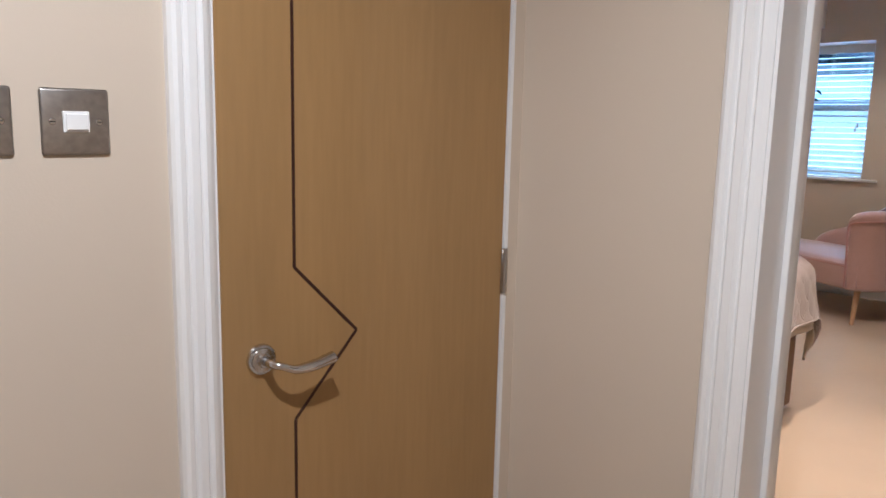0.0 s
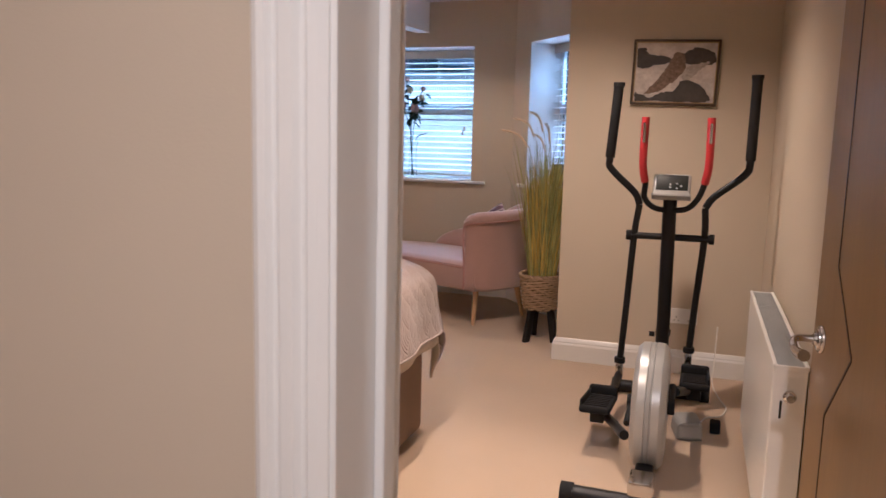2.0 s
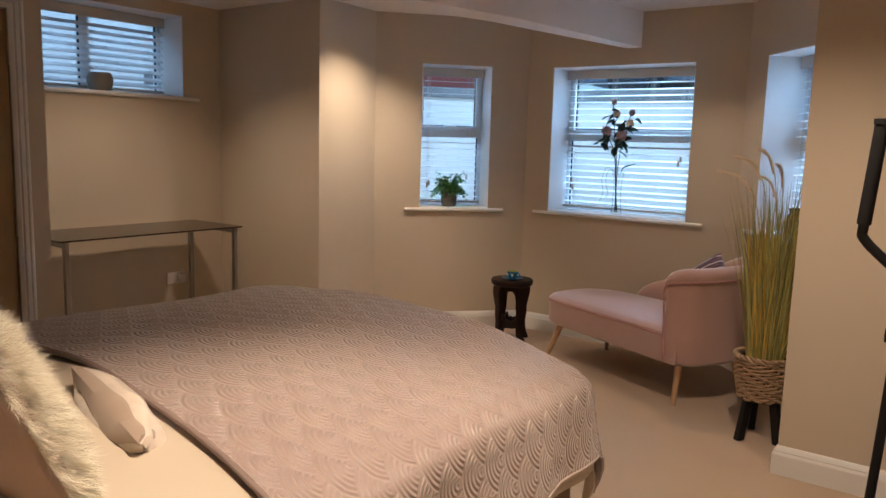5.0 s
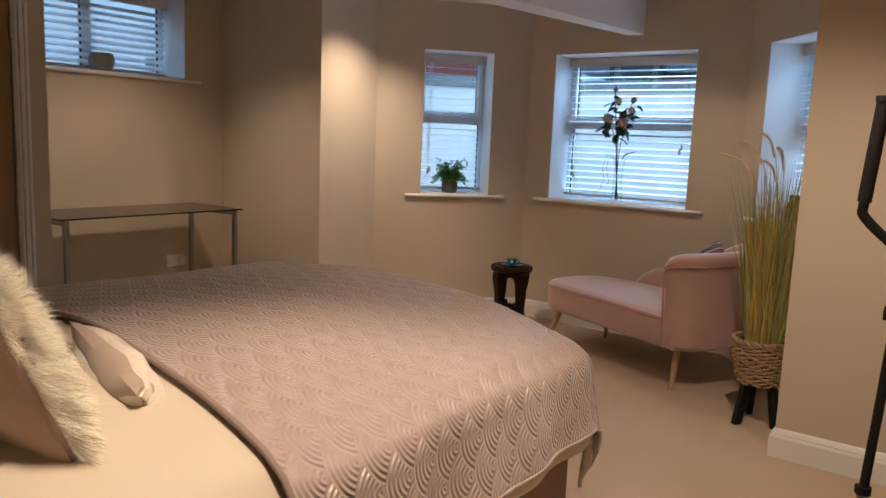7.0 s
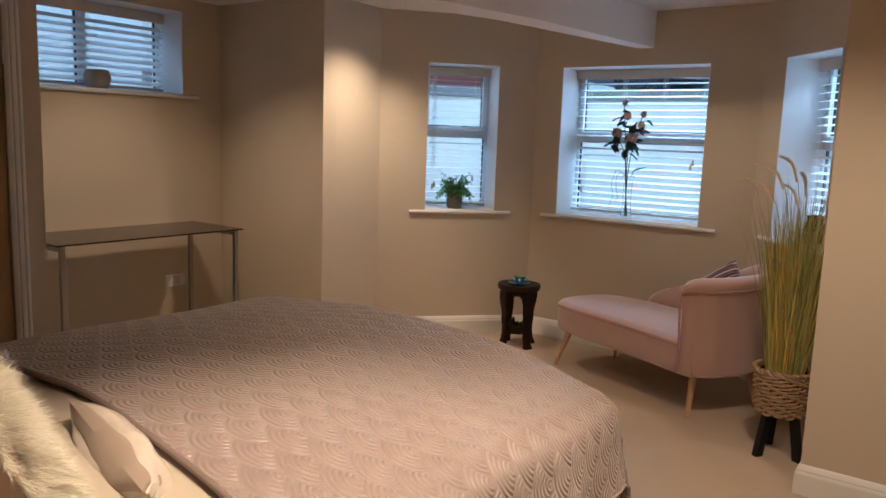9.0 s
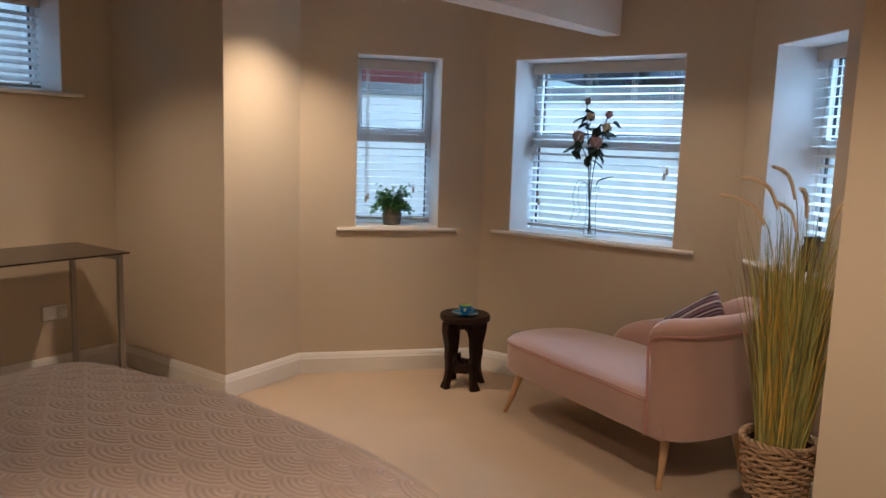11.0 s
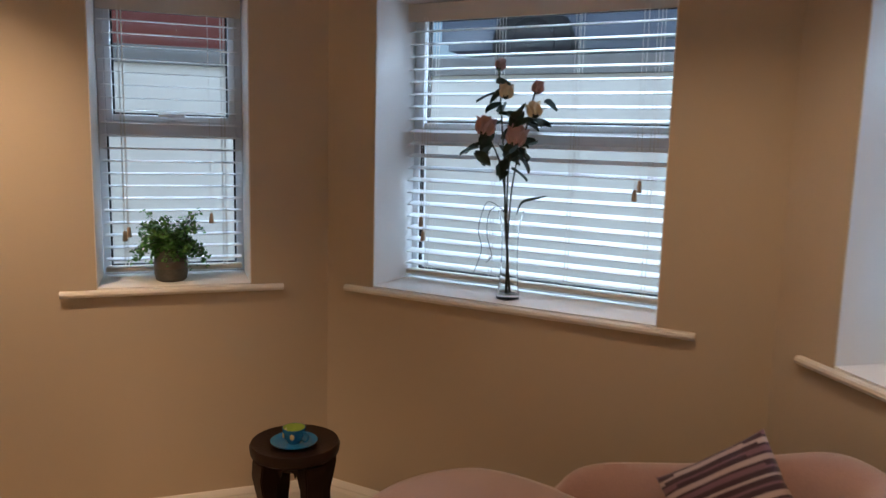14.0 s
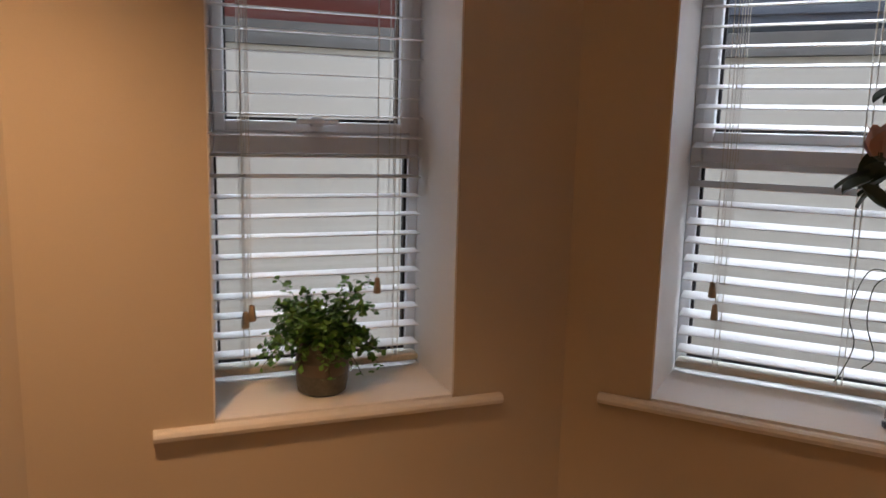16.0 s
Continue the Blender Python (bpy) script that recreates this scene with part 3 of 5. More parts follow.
# ---- doors ----
def inlay_door(name, m, w, label, backset=0.070, both=True):
    """A maple flush door; local x runs from the hinge to the latch edge, y is the face's normal (the face at 0), z up."""
    door = thing(name, m, label, "door", kind="structure")
    part("door_leaf", boxed(0.0, -0.040, 0.006, w, 0.0, 1.978, 0.002, 1), MAPLE, door, "honey maple veneer leaf")
    # zigzag inlay line, both faces
    xi = w - 0.138
    line = [(xi, 0.02), (xi, 0.775), (xi - 0.135, 0.916), (xi, 1.050), (xi, 1.97)]
    for y0, y1 in ((0.0, 0.0012), (-0.0412, -0.040)):
        bm = bmesh.new()
        for (xa, za), (xb, zb) in zip(line, line[1:]):
            dd = Vector((xb - xa, zb - za)).normalized()
            nn = Vector((-dd.y, dd.x)) * 0.0028
            q = [(xa - nn.x, za - nn.y), (xb - nn.x, zb - nn.y), (xb + nn.x, zb + nn.y), (xa + nn.x, za + nn.y)]
            lo = [bm.verts.new((x, y0, z)) for x, z in q]
            hi = [bm.verts.new((x, y1, z)) for x, z in q]
            bm.faces.new(lo)
            bm.faces.new(hi[::-1])
            for k in range(4):
                bm.faces.new((lo[k], hi[k], hi[(k + 1) % 4], lo[(k + 1) % 4]))
        bmesh.ops.recalc_face_normals(bm, faces=bm.faces)
        part("inlay_strip", bm, INLAY, door, "dark zigzag inlay line")
    for side in ((1,) if not both else (1, -1)):
        off = 0.0 if side > 0 else -0.040
        face = Matrix.Translation((w - backset, off, 0.900)) @ Matrix.Diagonal((1, side, 1, 1))
        bm = lathe([(0.0001, 0.0), (0.027, 0.0), (0.027, 0.004), (0.025, 0.007), (0.021, 0.007), (0.0205, 0.010), (0.013, 0.011), (0.011, 0.016), (0.0001, 0.016)], 32, face @ pose(0, 0, 0, -90, 0, 0))
        bmesh.ops.recalc_face_normals(bm, faces=bm.faces)
        rose = part("handle_rose", bm, CHROME, door, "stepped round chrome rose", True)
        bm = tube([(0, 0.008, 0), (0, 0.040, 0), (-0.012, 0.052, -0.003), (-0.035, 0.054, -0.012), (-0.07, 0.054, -0.012), (-0.112, 0.053, -0.006)], 0.009, 14, smooth=6, taper=lambda f: 0.95 - 0.25 * math.sin(math.pi * min(1, f * 1.3)) + 0.25 * f ** 3)
        bmesh.ops.transform(bm, matrix=face, verts=bm.verts)
        bmesh.ops.recalc_face_normals(bm, faces=bm.faces)
        part("lever", bm, CHROME, rose, "chrome lever handle", True)
    for z in (0.20, 0.98, 1.78):
        bm = boxed(-0.006, -0.004, z - 0.05, 0.004, 0.006, z + 0.05, 0.002, 1)
        tube([(-0.002, 0.006, z - 0.05), (-0.002, 0.006, z + 0.05)], 0.006, 10, bm)
        part("hinge", bm, STEEL, door, "dull steel butt hinge", True)
    return door


ARCH = [(0, 0), (0.070, 0), (0.070, 0.012), (0.066, 0.019), (0.060, 0.022), (0.053, 0.021), (0.049, 0.014), (0.045, 0.014), (0.041, 0.019), (0.029, 0.019), (0.024, 0.011), (0.020, 0.011), (0.016, 0.016), (0.008, 0.013), (0, 0.008)]


def architrave(name, m, w, h, label, sides="LRT", profile=ARCH):
    """Moulded casing round an opening; local x across, y out of the wall, z up; the opening runs from 0 to w."""
    top = thing(name, m, label, "architrave", kind="structure")
    k = len(profile)
    for s in sides:
        bm = bmesh.new()
        if s in "LR":
            f = (lambda o: -o) if s == "L" else (lambda o: w + o)
            rings = [[bm.verts.new((f(o), y, 0)) for o, y in profile], [bm.verts.new((f(o), y, h + (o if "T" in sides else 0))) for o, y in profile]]
        else:
            rings = [[bm.verts.new((-o, y, h + o)) for o, y in profile], [bm.verts.new((w + o, y, h + o)) for o, y in profile]]
        for j in range(k):
            bm.faces.new((rings[0][j], rings[0][(j + 1) % k], rings[1][(j + 1) % k], rings[1][j]))
        bm.faces.new(rings[0][::-1])
        bm.faces.new(rings[1])
        bmesh.ops.recalc_face_normals(bm, faces=bm.faces)
        part("casing", bm, GLOSS, top)
    return top


# hall door, closed, hinged beside the doorway wall
RH = Matrix(((0, 1, 0, DOOR_X - 0.002), (-1, 0, 0, 2.190), (0, 0, 1, 0), (0, 0, 0, 1)))
inlay_door("door_1", RH, 0.680, "closed honey maple flush door with dark zigzag inlay", both=False)
bm = bmesh.new()
box(bm, DOOR_X - 0.118, 2.192, 0, DOOR_X + 0.003, 2.201, 1.985)
box(bm, DOOR_X - 0.118, 1.502, 0, DOOR_X + 0.002, 1.507, 1.985)
box(bm, DOOR_X - 0.118, 1.507, 1.981, DOOR_X + 0.002, 2.193, 1.989)
tagged(link("trim_hall_door", bm, GLOSS), "white painted door lining", "door lining", kind="structure")
architrave("trim_hall_architrave", Matrix(((0, 1, 0, DOOR_X), (-1, 0, 0, 2.200), (0, 0, 1, 0), (0, 0, 0, 1))), 0.700, 1.99, "white moulded architrave round the hall door", sides="R", profile=[(o * 1.0, y) for o, y in ARCH])

# bedroom doorway: lining, stop and casings
bm = bmesh.new()
box(bm, 0.105, HALL_Y - 0.004, 0, 0.112, BED_Y + 0.004, 2.0)
box(bm, 0.768, HALL_Y - 0.004, 0, 0.775, BED_Y + 0.004, 2.0)
box(bm, 0.112, HALL_Y - 0.004, 1.993, 0.768, BED_Y + 0.004, 2.0)
lin = thing("trim_doorway", Matrix.Identity(4), "white painted lining of the bedroom doorway", "door lining", kind="structure")
part("lining", bm, GLOSS, lin)
bm = bmesh.new()
box(bm, 0.112, 2.326, 0, 0.125, 2.360, 1.993, 0.003)
box(bm, 0.755, 2.326, 0, 0.768, 2.360, 1.993, 0.003)
box(bm, 0.125, 2.327, 1.980, 0.755, 2.359, 1.993, 0.003)
part("door_stop", bm, GLOSS, lin)
architrave("trim_doorway_architrave", Matrix(((-1, 0, 0, 0.775), (0, -1, 0, HALL_Y), (0, 0, 1, 0), (0, 0, 0, 1))), 0.670, 2.0, "white moulded architrave round the bedroom doorway", profile=[(o * 1.18, y) for o, y in ARCH])
# bedroom door, open against the wall behind it
ang = 94.5
inlay_door("door_2", pose(0.735, 2.465, 0, 0, 0, ang) , 0.735, "honey maple inlaid door standing open against the wall")
# closed door in the west wall
RW = Matrix(((0, 1, 0, CL_X - 0.003), (-1, 0, 0, 4.040), (0, 0, 1, 0), (0, 0, 0, 1)))
inlay_door("door_3", RW, 0.756, "closed maple door beside the alcove", both=False)
architrave("trim_west_architrave", Matrix(((0, 1, 0, CL_X), (-1, 0, 0, 4.045), (0, 0, 1, 0), (0, 0, 0, 1))), 0.765, 1.985, "white moulded architrave round the closed door")

# ---- outside: the light well ----
well = [(-6.2, 6.2), (-3.38, 9.28), (-0.40, 9.28), (2.2, 6.4)]
WELL_Z = 1.875
bm = sweep([(0, -0.4), (0, WELL_Z), (0.22, WELL_Z), (0.22, -0.4)], well)
tagged(link("retaining_wall", bm, RENDERW), "white rendered retaining wall round the light well", "wall", kind="structure")
bm = sweep([(-0.03, WELL_Z + 0.002), (-0.03, WELL_Z + 0.10), (0.26, WELL_Z + 0.10), (0.26, WELL_Z + 0.002)], well)
tagged(link("coping", bm, COPING), "weathered grey concrete coping on the retaining wall", "coping", kind="structure")
bm = sweep([(0, -0.4), (0, 2.5), (0.2, 2.5), (0.2, -0.4)], [(-6.0, 1.0), (-6.0, 7.4)])
tagged(link("retaining_wall_west", bm, RENDERW), "white rendered light-well wall beyond the alcove window", "wall", kind="structure")
tagged(link("ground", boxed(-60, -40, -0.6, 60, 60, -0.30), COPING), "grey concrete ground of the light well", "ground", kind="structure")
drive = prism([(-40, 6.3), (-6.35, 6.3), (-3.5, 9.56), (-0.3, 9.56), (2.6, 6.4), (40, 6.4), (40, 50), (-40, 50)], 1.5, 1.90)
tagged(link("road", drive, COPING), "grey tarmac drive level with the coping", "road", kind="structure")
house = thing("house", pose(-10, 14.0, 1.90, 0, 0, 38), "red brick house front across the drive", "house")
part("wall", boxed(-9, 0, 0, 3, 0.3, 5.6), REDPAINT, house, "red brick wall")
part("roof", prism([(-9.3, -0.3), (3.3, -0.3), (3.3, 4), (-9.3, 4)], 5.62, 6.1), DARKMETAL, house, "dark slate roof")
car = thing("car", pose(-1.9, 11.7, 1.90, 0, 0, 6), "slate blue parked car seen above the coping", "car")
prof = [(-2.1, 0.30), (-2.1, 0.62), (-1.95, 0.86), (-1.25, 0.95), (-0.60, 1.38), (0.75, 1.42), (1.45, 0.98), (2.0, 0.88), (2.1, 0.55), (2.05, 0.30)]
bm = bmesh.new()
fa = [bm.verts.new((x, -0.85, z)) for x, z in prof]
fb = [bm.verts.new((x, 0.85, z)) for x, z in prof]
bm.faces.new(fa)
bm.faces.new(fb[::-1])
for i in range(len(prof)):
    bm.faces.new((fa[i], fb[i], fb[(i + 1) % len(prof)], fa[(i + 1) % len(prof)]))
bmesh.ops.recalc_face_normals(bm, faces=bm.faces)
bmesh.ops.bevel(bm, geom=bm.edges[:], offset=0.06, segments=2, affect="EDGES")
part("body", bm, CARPAINT, car, "slate blue metallic body", True)
for wx in (-1.3, 1.3):
    for wy in (-0.86, 0.86):
        bm = lathe([(0.20, -0.09), (0.31, -0.09), (0.32, -0.06), (0.32, 0.06), (0.31, 0.09), (0.20, 0.09), (0.20, -0.09)], 28, pose(wx, wy, 0.32, 90, 0, 0))
        wheel = part("tyre", bm, GASKET, car, "", True)
        bm = lathe([(0.0001, -0.07), (0.05, -0.075), (0.17, -0.06), (0.20, -0.085), (0.20, 0.085), (0.17, 0.06), (0.05, 0.075), (0.0001, 0.07)], 20, pose(wx, wy, 0.32, 90, 0, 0))
        part("rim", bm, DARKMETAL, wheel, "dark wheel rim", True)

# ---- hallway fittings ----
def switch_plate(y, z, label, rocker=True):
    m = Matrix(((0, 0, 1, DOOR_X), (1, 0, 0, y), (0, 1, 0, z), (0, 0, 0, 1)))
    sw = thing("light_switch", m, label, "light switch", "hall switches")
    part("plate", boxed(-0.044, -0.044, 0.0, 0.044, 0.044, 0.006, 0.004, 3), STEEL, sw, "brushed steel plate", True)
    part("surround", boxed(-0.017, -0.014, 0.006, 0.017, 0.014, 0.0085, 0.001), SOCKET, sw, "white plastic insert")
    part("rocker", boxed(-0.014, -0.011, 0.0085, 0.014, 0.011, 0.012, 0.0015), SOCKET, sw, "white rocker")
    for s in (-1, 1):
        screw = part("screw", lathe([(0.0001, 0.0075), (0.004, 0.0075), (0.005, 0.006)], 14, Matrix.Translation((s * 0.030, 0, 0))), CHROME, sw, "", True)
        part("screw_slot", boxed(s * 0.030 - 0.0035, -0.0006, 0.0074, s * 0.030 + 0.0035, 0.0006, 0.0079), DARKHOLE, screw)


SWITCH_Y, SWITCH_Z = 1.302, 1.291
switch_plate(SWITCH_Y, SWITCH_Z, "brushed steel single light switch with a white rocker")
switch_plate(SWITCH_Y - 0.121, SWITCH_Z, "brushed steel single light switch with a white rocker")

# ---- downlight fittings ----
for k, (sx, sy, *_rest) in enumerate(SPOTS):
    dl = thing("downlight", pose(sx, sy, CEIL), "white recessed ceiling downlight, lit", "downlight", "ceiling downlights")
    bm = lathe([(0.033, -0.001), (0.042, -0.001), (0.043, -0.004), (0.040, -0.007), (0.034, -0.006), (0.033, -0.001)], 28)
    part("bezel", bm, DOWN, dl, "white bezel", True)
    part("lens", lathe([(0.0001, -0.002), (0.030, -0.002), (0.030, -0.0005), (0.0001, -0.0005)], 20), BULB, dl, "glowing lamp lens")

# ---- radiator ----
RX0, RX1, RY0, RY1, RZ0, RZ1 = 0.664, 0.752, 3.735, 4.856, 0.13, 0.682
rad = thing("radiator", pose(0, 0, 0), "white double-panel radiator with a grey top grille", "radiator")
bm = boxed(RX0, RY0 + 0.006, RZ0, RX0 + 0.014, RY1 - 0.006, RZ1 - 0.012, 0.005)
part("front_panel", bm, RAD, rad, "white pressed steel front panel")
part("back_panel", boxed(RX1 - 0.014, RY0 + 0.006, RZ0, RX1, RY1 - 0.006, RZ1 - 0.012, 0.005), RAD, rad)
for y0, y1 in ((RY0, RY0 + 0.006), (RY1 - 0.006, RY1)):
    part("end_panel", boxed(RX0 + 0.002, y0, RZ0 + 0.004, RX1 - 0.002, y1, RZ1 - 0.002, 0.002, 1), RAD, rad, "white end panel")
bm = bmesh.new()
box(bm, RX0 - 0.002, RY0, RZ1 - 0.014, RX0 + 0.010, RY1, RZ1, 0.003)
box(bm, RX1 - 0.010, RY0, RZ1 - 0.014, RX1 + 0.002, RY1, RZ1, 0.003)
part("top_rim", bm, RAD, rad)
bm = bmesh.new()
part("grille_plate", boxed(RX0 + 0.010, RY0 + 0.006, RZ1 - 0.0078, RX1 - 0.010, RY1 - 0.006, RZ1 - 0.0062), GRILLE, rad, "grey perforated top plate")
y = RY0 + 0.012
while y < RY1 - 0.012:
    box(bm, RX0 + 0.010, y, RZ1 - 0.008, RX1 - 0.010, y + 0.007, RZ1 - 0.004)
    y += 0.0125
for x in (RX0 + 0.03, RX0 + 0.058):
    box(bm, x, RY0 + 0.006, RZ1 - 0.012, x + 0.004, RY1 - 0.006, RZ1 - 0.0085)
tagged(part("top_grille", bm, GRILLE, rad, "grey slotted top grille"), kind="stuff")
bm = bmesh.new()
y = RY0 + 0.02
while y < RY1 - 0.02:
    box(bm, RX0 + 0.02, y, RZ0 + 0.02, RX1 - 0.02, y + 0.003, RZ1 - 0.03)
    y += 0.03
tagged(part("convector_fin", bm, RAD, rad), kind="stuff")
bm = lathe([(0.0001, 0), (0.015, 0), (0.017, 0.004), (0.017, 0.012), (0.012, 0.016), (0.010, 0.028), (0.0001, 0.028)], 20, pose(RX0 + 0.045, RY0, RZ1 - 0.085, 90, 0, 0))
part("bleed_valve", bm, CHROME, rad, "chrome plug and bleed valve", True)
part("clip", boxed(RX0 + 0.022, RY0 - 0.002, RZ1 - 0.15, RX0 + 0.028, RY0 + 0.001, RZ1 - 0.10), DARKHOLE, rad)
for yy in (RY0 + 0.02, RY1 - 0.02):
    part("pipe", tube([(RX1 - 0.03, yy, RZ0 + 0.03), (RX1 - 0.03, yy, 0.0)], 0.008, 10), CHROME, rad, "", True)
for yy in (RY0 + 0.25, RY1 - 0.25):
    part("bracket", boxed(RX1, yy, 0.30, RIGHT_X, yy + 0.03, 0.60), RAD, rad)

# ---- picture ----
pic = thing("picture", pose(0.268, PIC_Y, 1.648, 0, 1.2, 0), "dark-framed print of shadowy shapes over pale hills", "picture")
W2, H2 = 0.222, 0.172
bm = bmesh.new()
for x0, x1, z0, z1 in ((-W2, W2, H2 - 0.012, H2), (-W2, W2, -H2, -H2 + 0.012), (-W2, -W2 + 0.012, -H2 + 0.012, H2 - 0.012), (W2 - 0.012, W2, -H2 + 0.012, H2 - 0.012)):
    box(bm, x0, -0.024, z0, x1, 0.0, z1, 0.002)
part("frame", bm, FRAMEWOOD, pic, "thin dark wooden frame")
bm = bmesh.new()
for x0, x1, z0, z1 in ((-W2 + .012, W2 - .012, H2 - 0.017, H2 - .012), (-W2 + .012, W2 - .012, -H2 + .012, -H2 + 0.017), (-W2 + .012, -W2 + 0.017, -H2 + 0.017, H2 - 0.017), (W2 - 0.017, W2 - .012, -H2 + 0.017, H2 - 0.017)):
    box(bm, x0, -0.018, z0, x1, -0.004, z1)
part("inner_slip", bm, GILT, pic, "gilt inner slip")
part("print", boxed(-W2 + 0.012, -0.010, -H2 + 0.012, W2 - 0.012, -0.006, H2 - 0.012), PRINT_BG, pic, "pale printed sheet")


def blot(pts, y, material, name):
    bm = bmesh.new()
    sm = spline([(px, 0, pz) for px, pz in pts] + [(pts[0][0], 0, pts[0][1])], 7)[:-1]
    sm = [p + Vector((noise.noise(p * 70), 0, noise.noise(p * 70 + Vector((3, 0, 0))))) * 0.009 for p in sm]
    lo = [bm.verts.new((p.x, y, p.z)) for p in sm]
    hi = [bm.verts.new((p.x, y + 0.001, p.z)) for p in sm]
    bm.faces.new(lo)
    for i in range(len(lo)):
        bm.faces.new((lo[i], hi[i], hi[(i + 1) % len(lo)], lo[(i + 1) % len(lo)]))
    bmesh.ops.triangulate(bm, faces=[f for f in bm.faces if len(f.verts) > 4])
    part(name, bm, material, pic)


blot([(-0.20, 0.03), (-0.20, 0.12), (-0.16, 0.125), (-0.155, 0.105), (-0.11, 0.09), (-0.06, 0.085), (-0.02, 0.07), (-0.05, 0.045), (-0.11, 0.035), (-0.16, 0.02)], -0.0125, PRINT_DK, "printed_hill")
blot([(0.02, 0.06), (0.06, 0.115), (0.12, 0.13), (0.19, 0.10), (0.20, 0.05), (0.12, 0.04), (0.06, 0.045)], -0.0125, PRINT_DK, "printed_hill")
blot([(-0.16, -0.12), (-0.08, -0.03), (-0.03, 0.05), (0.0, 0.105), (0.04, 0.10), (0.05, 0.06), (0.04, 0.0), (-0.02, -0.06), (-0.08, -0.10)], -0.0135, PRINT_BR, "printed_shape")
blot([(0.03, -0.02), (0.06, 0.03), (0.12, 0.05), (0.17, 0.055), (0.14, 0.025), (0.09, -0.02), (0.05, -0.05)], -0.0135, PRINT_PALE, "printed_shape")
blot([(-0.13, -0.148), (-0.07, -0.11), (0.0, -0.095), (0.03, -0.05), (0.08, -0.04), (0.14, -0.07), (0.18, -0.12), (0.17, -0.15), (0.0, -0.152)], -0.0145, PRINT_DK, "printed_rock")
blot([(-0.20, -0.155), (-0.20, -0.11), (-0.15, -0.125), (-0.10, -0.15)], -0.0125, PRINT_DK, "printed_ground")

# ---- wall socket and cable beside the exercise machine ----
so = thing("wall_socket", pose(0.40, PIC_Y, 0.325), "white double wall socket with rocker switches", "socket")
part("plate", boxed(-0.073, -0.009, -0.043, 0.073, 0.0, 0.043, 0.003), SOCKET, so)
for s in (-1, 1):
    part("switch_rocker", boxed(s * 0.018 - 0.007, -0.012, 0.012, s * 0.018 + 0.007, -0.009, 0.032, 0.001), SOCKET, so)
    for dx, dz, hw, hh in ((0, -0.006, 0.002, 0.004), (-0.011, -0.024, 0.004, 0.002), (0.011, -0.024, 0.004, 0.002)):
        part("pin_hole", boxed(s * 0.038 + dx - hw, -0.0096, dz - hh, s * 0.038 + dx + hw, -0.0088, dz + hh), DARKHOLE, so)
cab = tube([(0.58, 5.86, 0.29), (0.575, 5.80, 0.12), (0.57, 5.72, 0.012), (0.60, 5.50, 0.006), (0.63, 5.35, 0.006), (0.60, 5.22, 0.006), (0.54, 5.18, 0.006), (0.50, 5.05, 0.006)], 0.0038, 8, smooth=8)
tagged(link("power_cable", cab, WHITECABLE, True), "thin white power cable trailing over the carpet", "cable")
pl = thing("power_adapter", pose(0.575, 5.02, 0), "small black plug-in power adapter on the carpet", "adapter")
part("case", boxed(-0.022, -0.03, 0.0, 0.022, 0.03, 0.05, 0.006), FOAM, pl)
part("pin", boxed(-0.006, 0.03, 0.018, 0.006, 0.045, 0.028, 0.001), CHROME, pl)

# ---- cross trainer ----
ct = thing("cross_trainer", pose(0, 0, 0), "black and silver elliptical cross trainer with red grips", "exercise machine")
YP = 5.22


def cpart(name, bm, material, label="", parent=None):
    return part(name, bm, material, parent or ct, label, True)


rear = cpart("rear_stabiliser", tube([(0.085, 4.11, 0.035), (0.555, 4.11, 0.035)], 0.032, 16), BLACKTUBE, "black floor bar")
for x in (0.068, 0.562):
    cpart("end_cap", tube([(x - 0.022, 4.11, 0.037), (x + 0.022, 4.11, 0.037)], 0.037, 16), FOAM, "black rubber end cap", rear)
front = cpart("front_stabiliser", tube([(0.10, 5.42, 0.035), (0.53, 5.42, 0.035)], 0.032, 16), BLACKTUBE, "black floor bar")
for x in (0.10, 0.53):
    cpart("end_cap", tube([(x - 0.022, 5.42, 0.037), (x + 0.022, 5.42, 0.037)], 0.037, 16), FOAM, "black rubber end cap", front)
bm = boxed(0.285, 4.16, 0.05, 0.350, 5.42, 0.10, 0.01)
cpart("base_beam", bm, BLACKTUBE)
cpart("bracket", boxed(0.275, 4.10, 0.045, 0.36, 4.22, 0.115, 0.006), CHROME, "bright steel bracket")
# flywheel housing: a rounded drum between two cheeks
bm = lathe([(0.0001, -0.062), (0.19, -0.062), (0.222, -0.056), (0.238, -0.040), (0.240, -0.012), (0.236, -0.009), (0.236, 0.009), (0.240, 0.012), (0.238, 0.040), (0.222, 0.056), (0.19, 0.062), (0.0001, 0.062)], 56, pose(0.318, 4.48, 0.272, 0, 90, 0))
fly = cpart("flywheel_housing", bm, SILVERPLASTIC, "silver plastic flywheel cover")
bm = lathe([(0.2368, -0.008), (0.2395, -0.006), (0.2395, 0.006), (0.2368, 0.008)], 56, pose(0.318, 4.48, 0.272, 0, 90, 0))
cpart("seam_band", bm, GREYPLASTIC, "grey seam band", fly)
cpart("drum_foot", boxed(0.270, 4.48, 0.095, 0.368, 4.85, 0.20, 0.02), SILVERPLASTIC)
